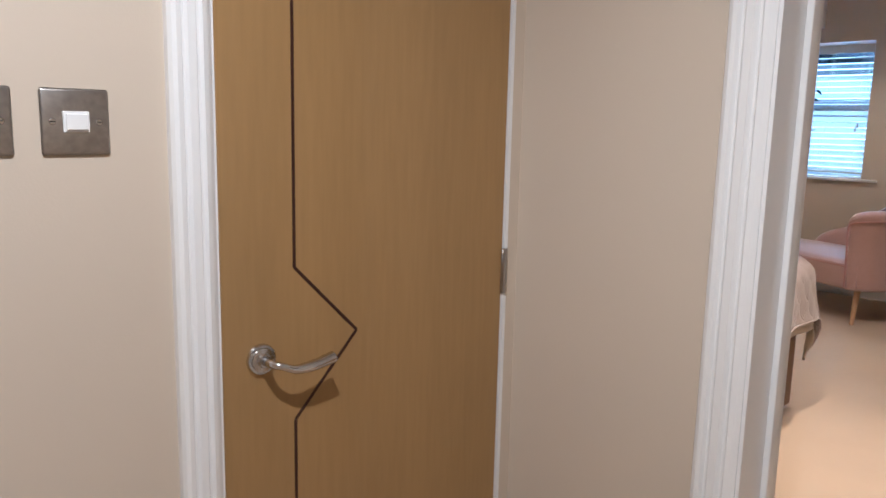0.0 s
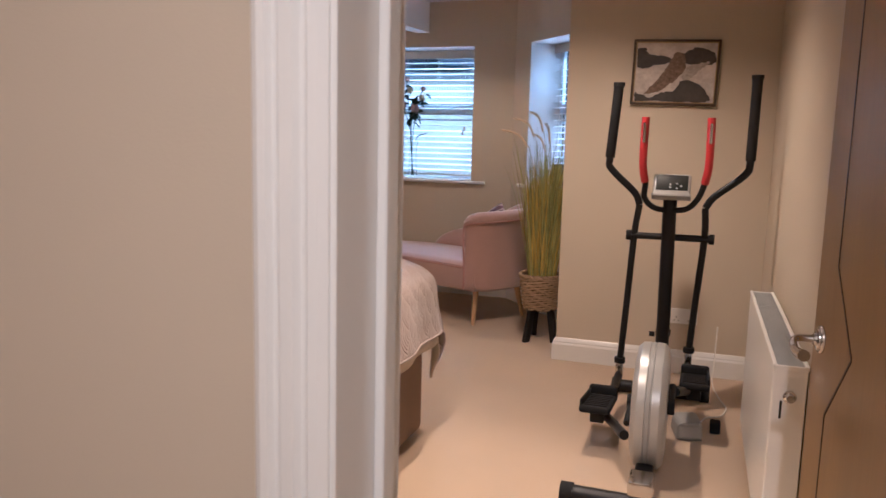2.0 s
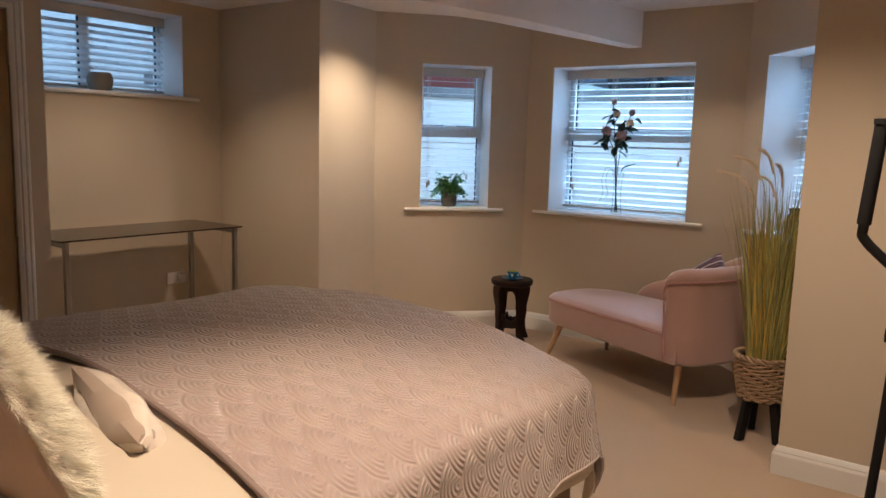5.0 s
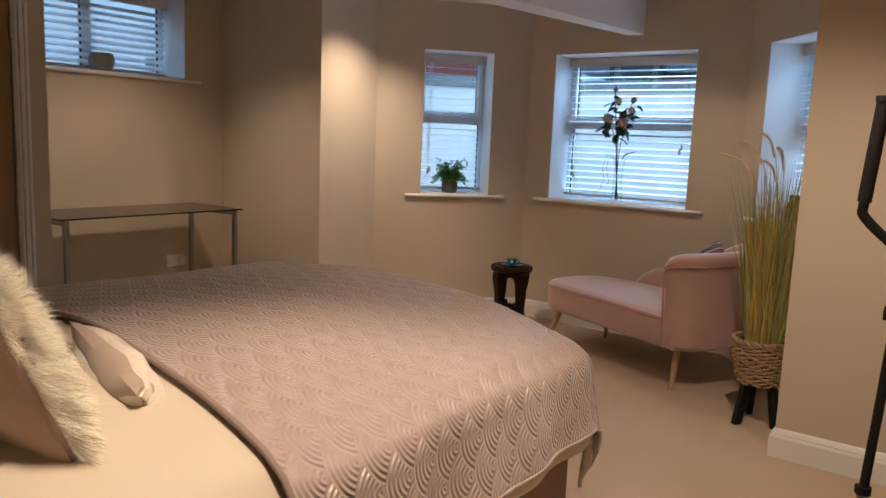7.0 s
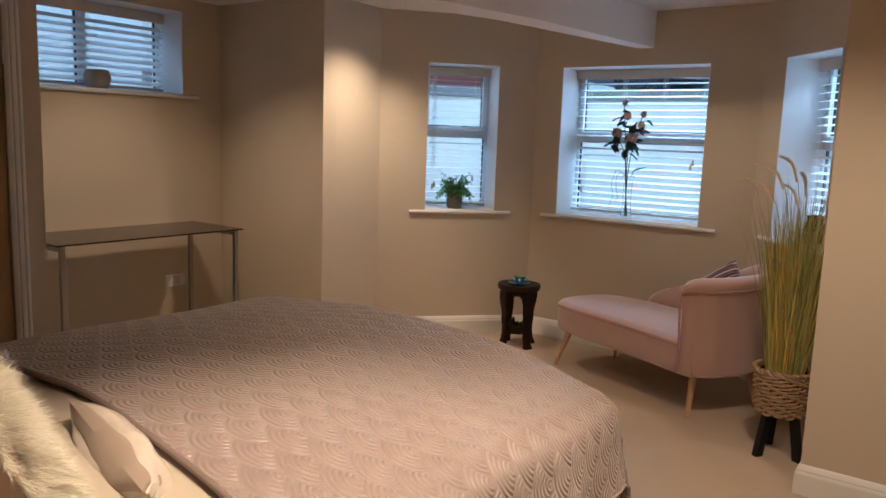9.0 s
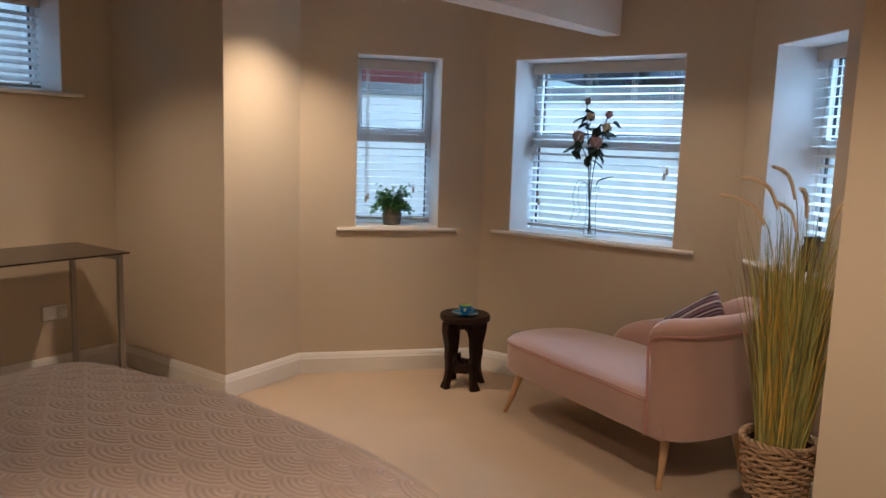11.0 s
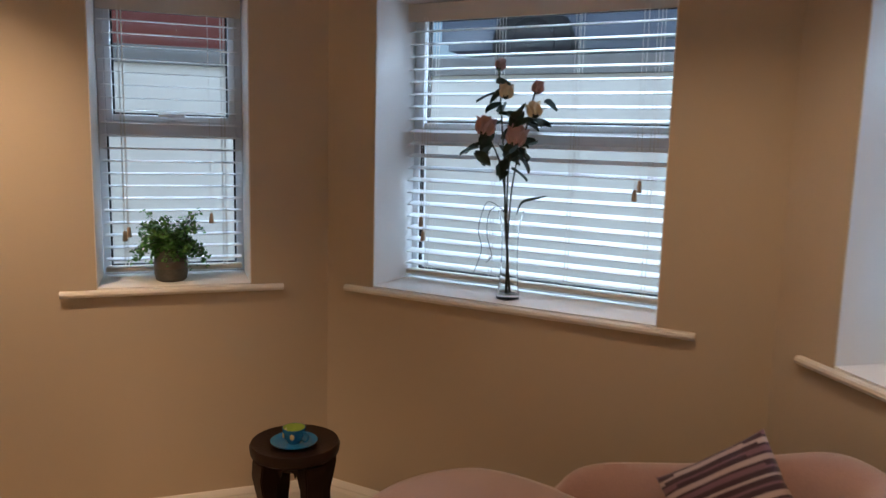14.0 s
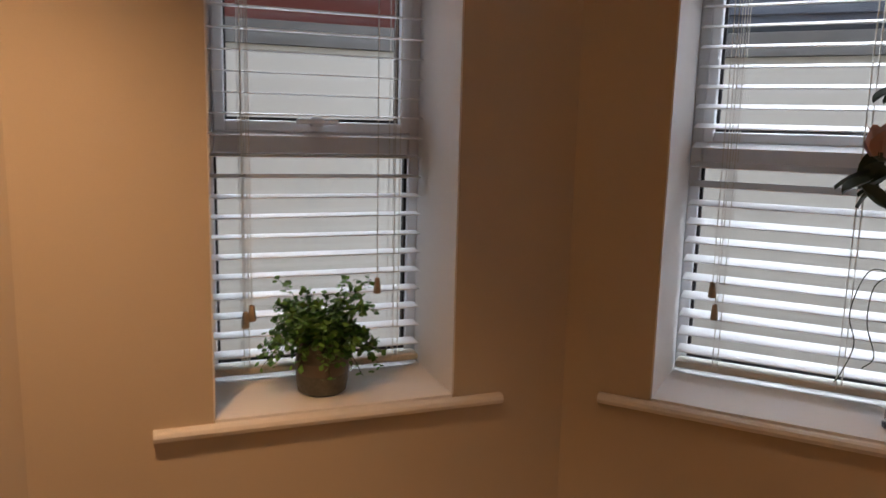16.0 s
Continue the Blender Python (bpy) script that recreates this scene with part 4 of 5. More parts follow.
for s, a in ((-1, 200), (1, 20)):
    cx, cy, cz = 0.318 + s * 0.075, 4.48 + 0.13 * math.cos(radians(a)), 0.272 + 0.13 * math.sin(radians(a))
    cpart("crank", tube([(0.318 + s * 0.072, 4.48, 0.272), (cx, cy, cz)], 0.014, 12), BLACKTUBE)
    cpart("crank_hub", tube([(0.318 + s * 0.060, 4.48, 0.272), (0.318 + s * 0.088, 4.48, 0.272)], 0.03, 16), FOAM)
# mast
cpart("mast", tube([(0.318, YP + 0.05, 0.09), (0.317, YP + 0.01, 0.5), (0.313, YP - 0.02, 1.02)], 0.031, 18), BLACKTUBE, "black steel mast")
cpart("mast_clamp", tube([(0.318, YP + 0.045, 0.36), (0.318, YP + 0.042, 0.385)], 0.035, 18), FOAM)
bolt = cpart("adjuster_knob", tube([(0.28, YP + 0.02, 0.365), (0.255, YP + 0.02, 0.365)], 0.012, 12), FOAM)
cpart("pivot_bar", tube([(0.135, YP, 0.838), (0.505, YP, 0.838)], 0.016, 14), BLACKTUBE)
for x in (0.135, 0.505):
    cpart("pivot_cap", tube([(x - 0.012, YP, 0.838), (x + 0.012, YP, 0.838)], 0.024, 14), FOAM)
# swinging arms with their lower links and pedals
for s, lower, ped, top in ((-1, [(0.176, YP - 0.005, 0.985), (0.160, YP, 0.84), (0.145, YP - 0.03, 0.5), (0.132, YP - 0.06, 0.225)], (0.095, 4.72, 0.165), [(0.055, YP - 0.03, 1.53), (0.047, YP - 0.03, 1.40), (0.030, YP - 0.02, 1.20), (0.040, YP - 0.015, 1.145), (0.150, YP - 0.008, 1.04), (0.176, YP - 0.005, 0.985)]),
                           (1, [(0.468, YP + 0.005, 0.98), (0.474, YP, 0.84), (0.452, YP + 0.02, 0.5), (0.440, YP + 0.03, 0.285)], (0.475, 5.00, 0.225), [(0.648, YP + 0.02, 1.565), (0.648, YP + 0.02, 1.40), (0.645, YP + 0.02, 1.20), (0.625, YP + 0.015, 1.135), (0.505, YP + 0.008, 1.035), (0.468, YP + 0.005, 0.98)])):
    arm = cpart("swing_arm", tube(top, 0.0165, 14, smooth=5), BLACKTUBE, "bent black swing arm")
    t0, t1 = Vector(top[0]), Vector(top[2])
    cpart("foam_grip", tube([t0, t0.lerp(t1, 0.5), t1], 0.022, 16), FOAM, "black foam grip", arm)
    cpart("grip_cap", tube([t0 + Vector((0, 0, -0.006)), t0 + Vector((0, 0, 0.012))], 0.026, 16), FOAM, "", arm)
    cpart("lower_arm", tube(lower, 0.0155, 14, smooth=5), BLACKTUBE)
    e = Vector(lower[-1])
    cpart("arm_collar", tube([e + Vector((0, 0, 0.03)), e + Vector((0, 0, 0.005))], 0.026, 14), FOAM)
    cpart("arm_fork", boxed(e.x - 0.017, e.y - 0.02, e.z - 0.055, e.x + 0.017, e.y + 0.012, e.z + 0.006, 0.004), CHROME, "bright steel joint")
    p = Vector(ped)
    cpart("pedal_link", tube([e + Vector((0, -0.005, -0.055)), (p.x + 0.02 * s * -1, p.y + 0.05, p.z - 0.06), (0.318 + s * 0.085, 4.48 + 0.10 * s, 0.272 - 0.13 * (s < 0) + 0.03)], 0.019, 12), BLACKTUBE)
    bm = boxed(-0.062, -0.17, -0.012, 0.062, 0.17, 0.016, 0.010, 3)
    box(bm, -0.062, 0.13, 0.0, 0.062, 0.17, 0.055, 0.012, 3)
    box(bm, -0.062 if s < 0 else 0.05, -0.15, 0.0, -0.05 if s < 0 else 0.062, 0.15, 0.040, 0.006, 2)
    for k in range(7):
        box(bm, -0.048, -0.14 + k * 0.037, 0.012, 0.048, -0.125 + k * 0.037, 0.021, 0.002, 1)
    bmesh.ops.transform(bm, matrix=pose(*ped, -8, 0, 0), verts=bm.verts)
    cpart("pedal", bm, FOAM, "black ribbed foot pedal")
    cpart("pedal_bracket", boxed(p.x - 0.03, p.y - 0.05, p.z - 0.07, p.x + 0.03, p.y + 0.06, p.z - 0.012, 0.006), BLACKTUBE)
# fixed handlebar with red grips
for s, x0 in ((-1, 0.188), (1, 0.468)):
    cpart("handlebar", tube([(0.315, YP - 0.03, 0.965), (0.315 + s * 0.07, YP - 0.04, 0.975), (0.315 + s * 0.115, YP - 0.05, 1.02), (x0 - s * 0.012, YP - 0.06, 1.09), (x0, YP - 0.09, 1.20), (x0, YP - 0.10, 1.38)], 0.0135, 12, smooth=5), BLACKTUBE, "black fixed handlebar")
    grip = cpart("red_grip", tube([(x0 - s * 0.010, YP - 0.062, 1.095), (x0 + s * 0.002, YP - 0.088, 1.18), (x0, YP - 0.10, 1.385)], 0.0175, 14, smooth=4), REDGRIP, "red foam grip")
    bm = boxed(-0.006, -0.006, -0.045, 0.006, 0.003, 0.045, 0.005, 3, m=pose(x0 + s * 0.002, YP - 0.115, 1.315))
    cpart("pulse_sensor", bm, CHROME, "steel pulse plate", grip)
con = cpart("console", boxed(-0.082, -0.02, -0.058, 0.082, 0.022, 0.058, 0.012, 3, m=pose(0.318, YP - 0.06, 1.075, -28, 0, 0)), SILVERPLASTIC, "silver display console")
cpart("screen", boxed(-0.070, -0.0225, -0.026, 0.070, -0.0195, 0.048, 0.001, m=pose(0.318, YP - 0.06, 1.075, -28, 0, 0)), SCREEN, "dark display", con)
for k in range(5):
    a = 2 * math.pi * k / 5
    cpart("button", lathe([(0.0001, 0.003), (0.004, 0.003), (0.005, 0)], 12, pose(0.318, YP - 0.06, 1.075, -28, 0, 0) @ Matrix.Translation((0.014 + 0.026 * math.cos(a), -0.0225, -0.006 + 0.012 * math.sin(a))) @ pose(0, 0, 0, 90, 0, 0)), SILVERPLASTIC, "", con)
cpart("console_tray", boxed(-0.085, -0.05, -0.068, 0.085, 0.0, -0.054, 0.004, m=pose(0.318, YP - 0.06, 1.075, -28, 0, 0)), GREYPLASTIC, "", con)
bag = thing("clear_package", pose(0.455, 4.93, 0, 0, 0, 12), "crumpled clear plastic package on the floor bar side", "package")
bm = boxed(-0.055, -0.075, 0.0, 0.055, 0.075, 0.085, 0.02, 3)
for v in bm.verts:
    v.co += Vector((noise.noise(v.co * 30), noise.noise(v.co * 30 + Vector((5, 0, 0))), 0)) * 0.015
part("wrapper", bm, GREYPLASTIC, bag, "", False)

# ---- bed ----
BX0, BX1, BY0, BY1, BZ = -2.36, -0.615, 2.46, 4.51, 0.722
bed = thing("bed", pose((BX0 + BX1) / 2, 3.45, 0), "super-king divan bed with a brown fabric base", "bed")
inv = bed.matrix_world.inverted()


def bpart(name, bm, material, label="", smooth=True):
    bmesh.ops.transform(bm, matrix=inv, verts=bm.verts)
    return part(name, bm, material, bed, label, smooth)


bpart("divan_base", boxed(BX0 + 0.02, BY0, 0.03, BX1 - 0.01, BY1 - 0.01, 0.40, 0.02, 3), DIVAN, "brown fabric divan base")
bpart("mattress", boxed(BX0 + 0.015, BY0, 0.402, BX1 - 0.02, BY1 - 0.02, BZ - 0.03, 0.06, 4), SHEET, "cream covered mattress")
for x in (BX0 + 0.15, BX1 - 0.15):
    for y in (BY0 + 0.15, BY1 - 0.15):
        bpart("castor", boxed(x - 0.03, y - 0.03, 0, x + 0.03, y + 0.03, 0.032, 0.008), FOAM)


def fall(t, r):
    """Out and down along cloth that bends over an edge of radius r."""
    t = np.maximum(t, 0)
    a = np.minimum(t / r, math.pi / 2)
    rest = np.maximum(t - r * math.pi / 2, 0)
    return r * np.sin(a) + rest * 0.16, r * (1 - np.cos(a)) + rest * 0.985


def drape(name, y_head, drop_side, drop_foot, lift, step, material, label, relief=None, r=0.10, head_skew=0.0, thick=0.006):
    """Cloth laid over the bed, hanging at both sides and the foot."""
    xr, xl, yf = BX1 - r + 0.035 + lift, BX0 + r - 0.035 - lift, BY1 - r + 0.035 + lift
    us = np.arange(xl - drop_side, xr + drop_side + step / 2, step)
    vs = np.arange(y_head, yf + drop_foot + step / 2, step) if drop_foot else np.arange(y_head, yf, step)
    U, V = np.meshgrid(us, vs)
    V = V + head_skew * (U + 1.5) * np.clip(1 - (V - y_head) / 0.8, 0, 1)
    a = np.maximum(U - xr, 0) + np.maximum(xl - U, 0)
    b = np.maximum(V - yf, 0)
    ox, dx = fall(a, r)
    oy, dy = fall(b, r)
    corner = np.minimum(a, b)
    both = (a > 0) & (b > 0)
    pull = 1 - 0.35 * np.clip(corner / 0.3, 0, 1)
    sgn = np.where(U > xr, 1, np.where(U < xl, -1, 0))
    X = np.clip(U, xl, xr) + sgn * ox * pull
    Y = np.minimum(V, yf) + oy * pull
    down = np.where(both, (dx ** 1.5 + dy ** 1.5 + 1e-9) ** (1 / 1.5), dx + dy)
    mid = (BX0 + BX1) / 2
    crown = 0.135 * (1 - np.clip(np.abs(U - mid) / ((BX1 - BX0) / 2), 0, 1) ** 2.2) * np.clip(1 - (V - 3.8) / 2.4, 0.35, 1) ** 0.5
    Z = BZ + lift + crown - down
    # soft unevenness of the bedding
    k = 0.006 * np.sin(U * 5.1 + 1) * np.sin(V * 4.3) + 0.004 * np.sin(U * 11.3 + V * 7.0)
    hang = np.clip((dx + dy) / 0.25, 0, 1)
    wave = 0.012 * hang * np.sin(V * 9.0 + U * 9.0) + 0.006 * hang * np.sin(V * 23 + 1)
    Z = Z + k * (1 - hang)
    X, Y = X + sgn * wave, Y + np.where(b > a, wave, 0)
    P = np.stack([X, Y, Z], -1)
    if relief is not None:
        N = np.cross(np.gradient(P, axis=1), np.gradient(P, axis=0))
        N /= np.linalg.norm(N, axis=-1, keepdims=True) + 1e-9
        P = P + N * relief(U, V)[..., None]
    return P, U, V


sheet, _u, _v = drape("duvet", 2.52, 0.36, 0.36, 0.0, 0.02, SHEET, "")
duvet = gridmesh("duvet", sheet, SHEET, None, "", 0.012)
tagged(duvet, "smooth cream satin duvet spread over the bed", "duvet")
quilt = thing("bedspread", pose(0, 0, 0), "mauve satin quilted bedspread with scallop pattern over the foot", "bedspread")
cloth, cu, cv = drape("quilted_top", 3.30, 0.335, 0.335, 0.018, 0.008, COVERLET, "", relief=None, head_skew=-0.03)
top = gridmesh("quilted_top", cloth, COVERLET, quilt, "mauve satin with raised scallop quilting", 0.008)
co = top.data.attributes.new("cloth", "FLOAT_VECTOR", "POINT")
co.data.foreach_set("vector", np.stack([cu, -cv, cu * 0], -1).astype(np.float32).ravel())
loop = [Vector(p) for p in cloth[0, ::8]]
part("head_hem", tube(loop, 0.0075, 8), HEM, quilt, "darker piped hem", True)
for side in (0, -1):
    part("side_hem", tube([Vector(p) for p in cloth[::8, side]], 0.005, 8), COVERLET, quilt, "", True)
part("foot_hem", tube([Vector(p) for p in cloth[-1, ::8]], 0.0075, 8), COVERLET, quilt, "", True)

# pillows and cushions at the head end
pm = pose(-0.96, 2.60, BZ + 0.235, -76, 0, 2)
pil = thing("pillow", pm, "plump taupe pillow propped at the bed head", "pillow")
part("pillow_case", cushion(0.62, 0.46, 0.17, seed=3.0), PILLOW, pil, "", True)
pil2 = thing("pillow", pose(-1.20, 2.76, BZ + 0.225, -72, 0, -3), "brown satin pillow behind the fur cushion", "pillow")
part("pillow_case", cushion(0.58, 0.44, 0.15, seed=8.0), SATIN, pil2, "", True)

fm = pose(-1.06, 2.93, BZ + 0.215, -66, -4, -4)
fur = thing("fur_cushion", fm, "shaggy cream faux-fur cushion leaning on the pillows", "cushion")
fb = cushion(0.46, 0.44, 0.15, seed=5.0)
fb.normal_update()
roots = [(f.calc_center_median(), f.normal.copy()) for f in fb.faces]
part("cover", fb, PILLOW, fur, "taupe cushion back", True)
rnd = random.Random(4)
verts, faces = [], []
for c, n in roots:
    if n.z < -0.35:
        continue
    for _ in range(46):
        p = c + Vector((rnd.uniform(-1, 1), rnd.uniform(-1, 1), rnd.uniform(-.3, .3))) * 0.012
        out = (n + 0.9 * Vector((c.x, c.y, 0)) * 2.2 + 0.34 * Vector((rnd.gauss(0, 1), rnd.gauss(0, 1), rnd.gauss(0, 1)))).normalized() * rnd.uniform(0.025, 0.06)
        clump = Vector((noise.noise(c * 22), noise.noise(c * 22 + Vector((9, 0, 0))), noise.noise(c * 22 + Vector((0, 7, 0))))) * 0.020
        tip = p + out + clump + Vector((0, 0.014, 0))
        side = out.cross(Vector((rnd.uniform(-1, 1), rnd.uniform(-1, 1), rnd.uniform(-1, 1)))).normalized() * 0.0005
        mid = p.lerp(tip, 0.55) + n * 0.006
        i = len(verts)
        verts += [p - side, p + side, mid + side * 0.8, mid - side * 0.8, tip]
        faces += [(i, i + 1, i + 2, i + 3), (i + 3, i + 2, i + 4)]
me = bpy.data.meshes.new("fur")
me.from_pydata(verts, [], faces)
me.materials.append(FUR)
fp = new("fur", me)
fp.parent = fur
tagged(fp, "long cream fur", kind="stuff")

sc = thing("satin_cushion", pose(-1.08, 3.25, BZ + 0.060, -56, 12, -8), "small champagne satin cushion with a crushed velvet band", "cushion")
sb = cushion(0.35, 0.24, 0.10, seed=1.0, wobble=0.014)
part("satin_cover", sb, SATIN, sc, "champagne satin cover", True)
bb2 = cushion(0.355, 0.09, 0.118, seed=2.0, wobble=0.012)
bmesh.ops.translate(bb2, vec=(0.0, -0.060, 0.002), verts=bb2.verts)
part("velvet_band", bb2, CRUSHED, sc, "crushed silver velvet band", True)

# ---- chaise ----
CH = pose(-0.995, 6.39, 0, 0, 0, -23.5)
ch = thing("chaise", CH, "pale pink velvet chaise longue with tapered oak legs", "chaise longue")


def rounded(points, n=6):
    return [(p.x, p.y) for p in spline([(x, y, 0) for x, y in points] + [(*points[0], 0)], n)[:-1]]


def lofted(outlines):
    """Closed body through outlines (list of points, height)."""
    bm = bmesh.new()
    rings = [[bm.verts.new((x, y, z)) for x, y in o] for o, z in outlines]
    k = len(rings[0])
    for a, b in zip(rings, rings[1:]):
        for i in range(k):
            bm.faces.new((a[i], a[(i + 1) % k], b[(i + 1) % k], b[i]))
    bm.faces.new(rings[0][::-1])
    bm.faces.new(rings[-1])
    bmesh.ops.recalc_face_normals(bm, faces=bm.faces)
    return bm


base_pts = [(0.04, 0.0), (-0.5, 0.0), (-1.0, 0.0), (-1.14, 0.05), (-1.20, 0.20), (-1.19, 0.38), (-1.10, 0.52), (-0.85, 0.60), (-0.4, 0.63), (0.0, 0.63), (0.06, 0.5), (0.06, 0.2)]
base = rounded(base_pts)


def scaled(o, k, dx=0.0):
    cx, cy = -0.55, 0.31
    return [(cx + (x - cx) * k[0], cy + (y - cy) * k[1]) for x, y in o]


part("seat_base", lofted([(scaled(base, (0.97, 0.95)), 0.248), (scaled(base, (1, 1)), 0.268), (base, 0.385), (base, 0.403)]), VELVET, ch, "pink velvet seat base", True)
seat = part("seat", lofted([(scaled(base, (1.0, 1.0)), 0.404), (scaled(base, (1.004, 1.008)), 0.418), (scaled(base, (0.985, 0.97)), 0.434), (scaled(base, (0.92, 0.84)), 0.446), (scaled(base, (0.6, 0.5)), 0.454), (scaled(base, (0.2, 0.15)), 0.456)]), VELVET, ch, "padded pink velvet seat", True)
part("piping", tube([(x, y, 0.406) for x, y in base_pts[:1]] + [(x, y, 0.406) for x, y in base[1:52]], 0.0055, 8), PIPING, seat, "darker pink piping", True)
# wrap-round back: path, height
back = [(-0.034, -0.02, 0.690), (-0.030, -0.02, 0.738), (-0.008, -0.018, 0.768), (0.05, 0.002, 0.783), (0.115, 0.07, 0.79), (0.15, 0.20, 0.795), (0.16, 0.36, 0.80), (0.13, 0.52, 0.805), (0.05, 0.64, 0.805), (-0.10, 0.70, 0.80), (-0.28, 0.72, 0.725), (-0.46, 0.715, 0.640), (-0.62, 0.70, 0.585), (-0.76, 0.67, 0.540), (-0.85, 0.64, 0.490), (-0.90, 0.62, 0.425)]
pts = spline(back, 6)
th = 0.120
bm = bmesh.new()
rings = []
for i, p in enumerate(pts):
    d = pts[min(i + 1, len(pts) - 1)] - pts[max(i - 1, 0)]
    n = Vector((d.y, -d.x, 0)).normalized()      # outwards
    h = p.z
    o = Vector((p.x, p.y, 0))
    f = i / (len(pts) - 1)
    t = th * (1 - 0.45 * f)
    sec = [(-t, 0.36), (-t * 0.98, h - 0.085), (-t * 0.92, h - 0.045), (-t * 0.72, h - 0.012), (-t * 0.40, h + 0.005), (-t * 0.05, h + 0.002), (t * 0.17, h - 0.016), (t * 0.22, h - 0.038), (0.012, h - 0.064), (0.0, h - 0.085), (-0.002, 0.40), (-0.008, 0.32), (-0.020, 0.268), (-0.05, 0.248), (-t, 0.255)]
    sec = [(a, max(z, 0.20) if z > 0.36 else z) for a, z in sec]
    rings.append([bm.verts.new(o + n * a + Vector((0, 0, z))) for a, z in sec])
k = len(rings[0])
for a, b in zip(rings, rings[1:]):
    for i in range(k):
        bm.faces.new((a[i], a[(i + 1) % k], b[(i + 1) % k], b[i]))
bm.faces.new(rings[0][::-1])
bm.faces.new(rings[-1])
bmesh.ops.recalc_face_normals(bm, faces=bm.faces)
bk = part("backrest", bm, VELVET, ch, "curved pink velvet wrap-round back", True)
part("piping", tube([Vector((p.x, p.y, p.z - 0.062)) + Vector((pts[min(i + 1, len(pts) - 1)].y - pts[max(i - 1, 0)].y, -(pts[min(i + 1, len(pts) - 1)].x - pts[max(i - 1, 0)].x), 0)).normalized() * 0.018 for i, p in enumerate(pts)], 0.005, 8), PIPING, bk, "darker pink piping", True)
part("front_piping", tube([(-0.028, -0.030, 0.27), (-0.030, -0.032, 0.45), (-0.042, -0.030, 0.62), (-0.040, -0.030, 0.70)], 0.006, 8, smooth=4), PIPING, bk, "darker pink piping", True)
for (x, y), (sx, sy) in (((-1.05, 0.09), (-0.07, -0.06)), ((-0.04, 0.12), (0.02, -0.05)), ((-1.02, 0.48), (-0.06, 0.05)), ((0.0, 0.52), (0.03, 0.05))):
    part("leg", tube([(x, y, 0.256), (x + sx, y + sy, 0.0)], (0.022, 0.0125), 14), OAK, ch, "tapered pale oak leg", True)

st = thing("striped_cushion", CH @ pose(-0.28, 0.575, 0.615, 62, 0, 6) @ pose(0, 0, 0, 0, 0, 42), "purple and white striped cushion in the chaise corner", "cushion")
cb = cushion(0.31, 0.31, 0.11, seed=6.0, n=44)
for f in cb.faces:
    x = f.calc_center_median().y
    q = (x / 0.31 + 0.5) * 28
    f.material_index = (0, 1, 0, 2)[int(q) % 4]
part("striped_cover", cb, [STRIPE_D, STRIPE_L, STRIPE_M], st, "", True)

# ---- grass in a basket stand ----
PX, PY = -0.485, 6.285
pot = thing("planter_stand", pose(PX, PY, 0), "woven rattan basket planter on three black legs", "planter")
for a in (238, 335, 120):
    c, s = math.cos(radians(a)), math.sin(radians(a))
    bm = boxed(-0.021, -0.016, 0, 0.021, 0.016, 0.235, 0.003)
    bmesh.ops.rotate(bm, cent=(0, 0, 0), matrix=Euler((0, 0, 0)).to_matrix(), verts=bm.verts)
    for v in bm.verts:
        f = v.co.z / 0.235
        v.co.x += 0.045 * (1 - f)
    bmesh.ops.transform(bm, matrix=pose(0.075 * c, 0.075 * s, 0, 0, 0, a), verts=bm.verts)
    part("leg", bm, BLACKWOOD, pot, "splayed black wooden leg")
part("tray", lathe([(0.0001, 0.205), (0.105, 0.205), (0.108, 0.215), (0.0001, 0.215)], 24), BLACKWOOD, pot)
rows = 16
for i in range(rows):
    z = 0.214 + 0.0131 * i
    rr = 0.104 + 0.026 * (i / (rows - 1)) ** 0.8
    pts2 = []
    for k in range(73):
        a = 2 * math.pi * k / 72
        r = rr + 0.006 * math.sin(12 * a + math.pi * i) + 0.0015 * math.sin(5 * a + i)
        pts2.append((r * math.cos(a), r * math.sin(a), z + 0.003 * math.sin(7 * a + i * 2)))
    part("cane", tube(pts2, 0.0068 if i < rows - 1 else 0.008, 7), RATTAN, pot, "", True)
for i in range(2):
    pts2 = [((0.132 + 0.008 * math.sin(16 * a + i * math.pi)) * math.cos(a), (0.132 + 0.008 * math.sin(16 * a + i * math.pi)) * math.sin(a), 0.424 + 0.008 * math.cos(16 * a + i * math.pi)) for a in [2 * math.pi * k / 96 for k in range(97)]]
    part("rim_cane", tube(pts2, 0.0075, 7), RATTAN, pot, "braided rim", True)
for k in range(24):
    a = 2 * math.pi * (k + 0.5) / 24
    part("stake", tube([(0.100 * math.cos(a), 0.100 * math.sin(a), 0.21), (0.128 * math.cos(a), 0.128 * math.sin(a), 0.425)], 0.005, 6), RATTAN, pot)
part("liner", lathe([(0.0001, 0.39), (0.112, 0.39), (0.115, 0.41), (0.098, 0.22)], 24), SOIL, pot)

gr = thing("ornamental_grass", pose(PX, PY, 0.39), "tall artificial green and yellow grass with feathery plumes", "plant")
rnd = random.Random(11)


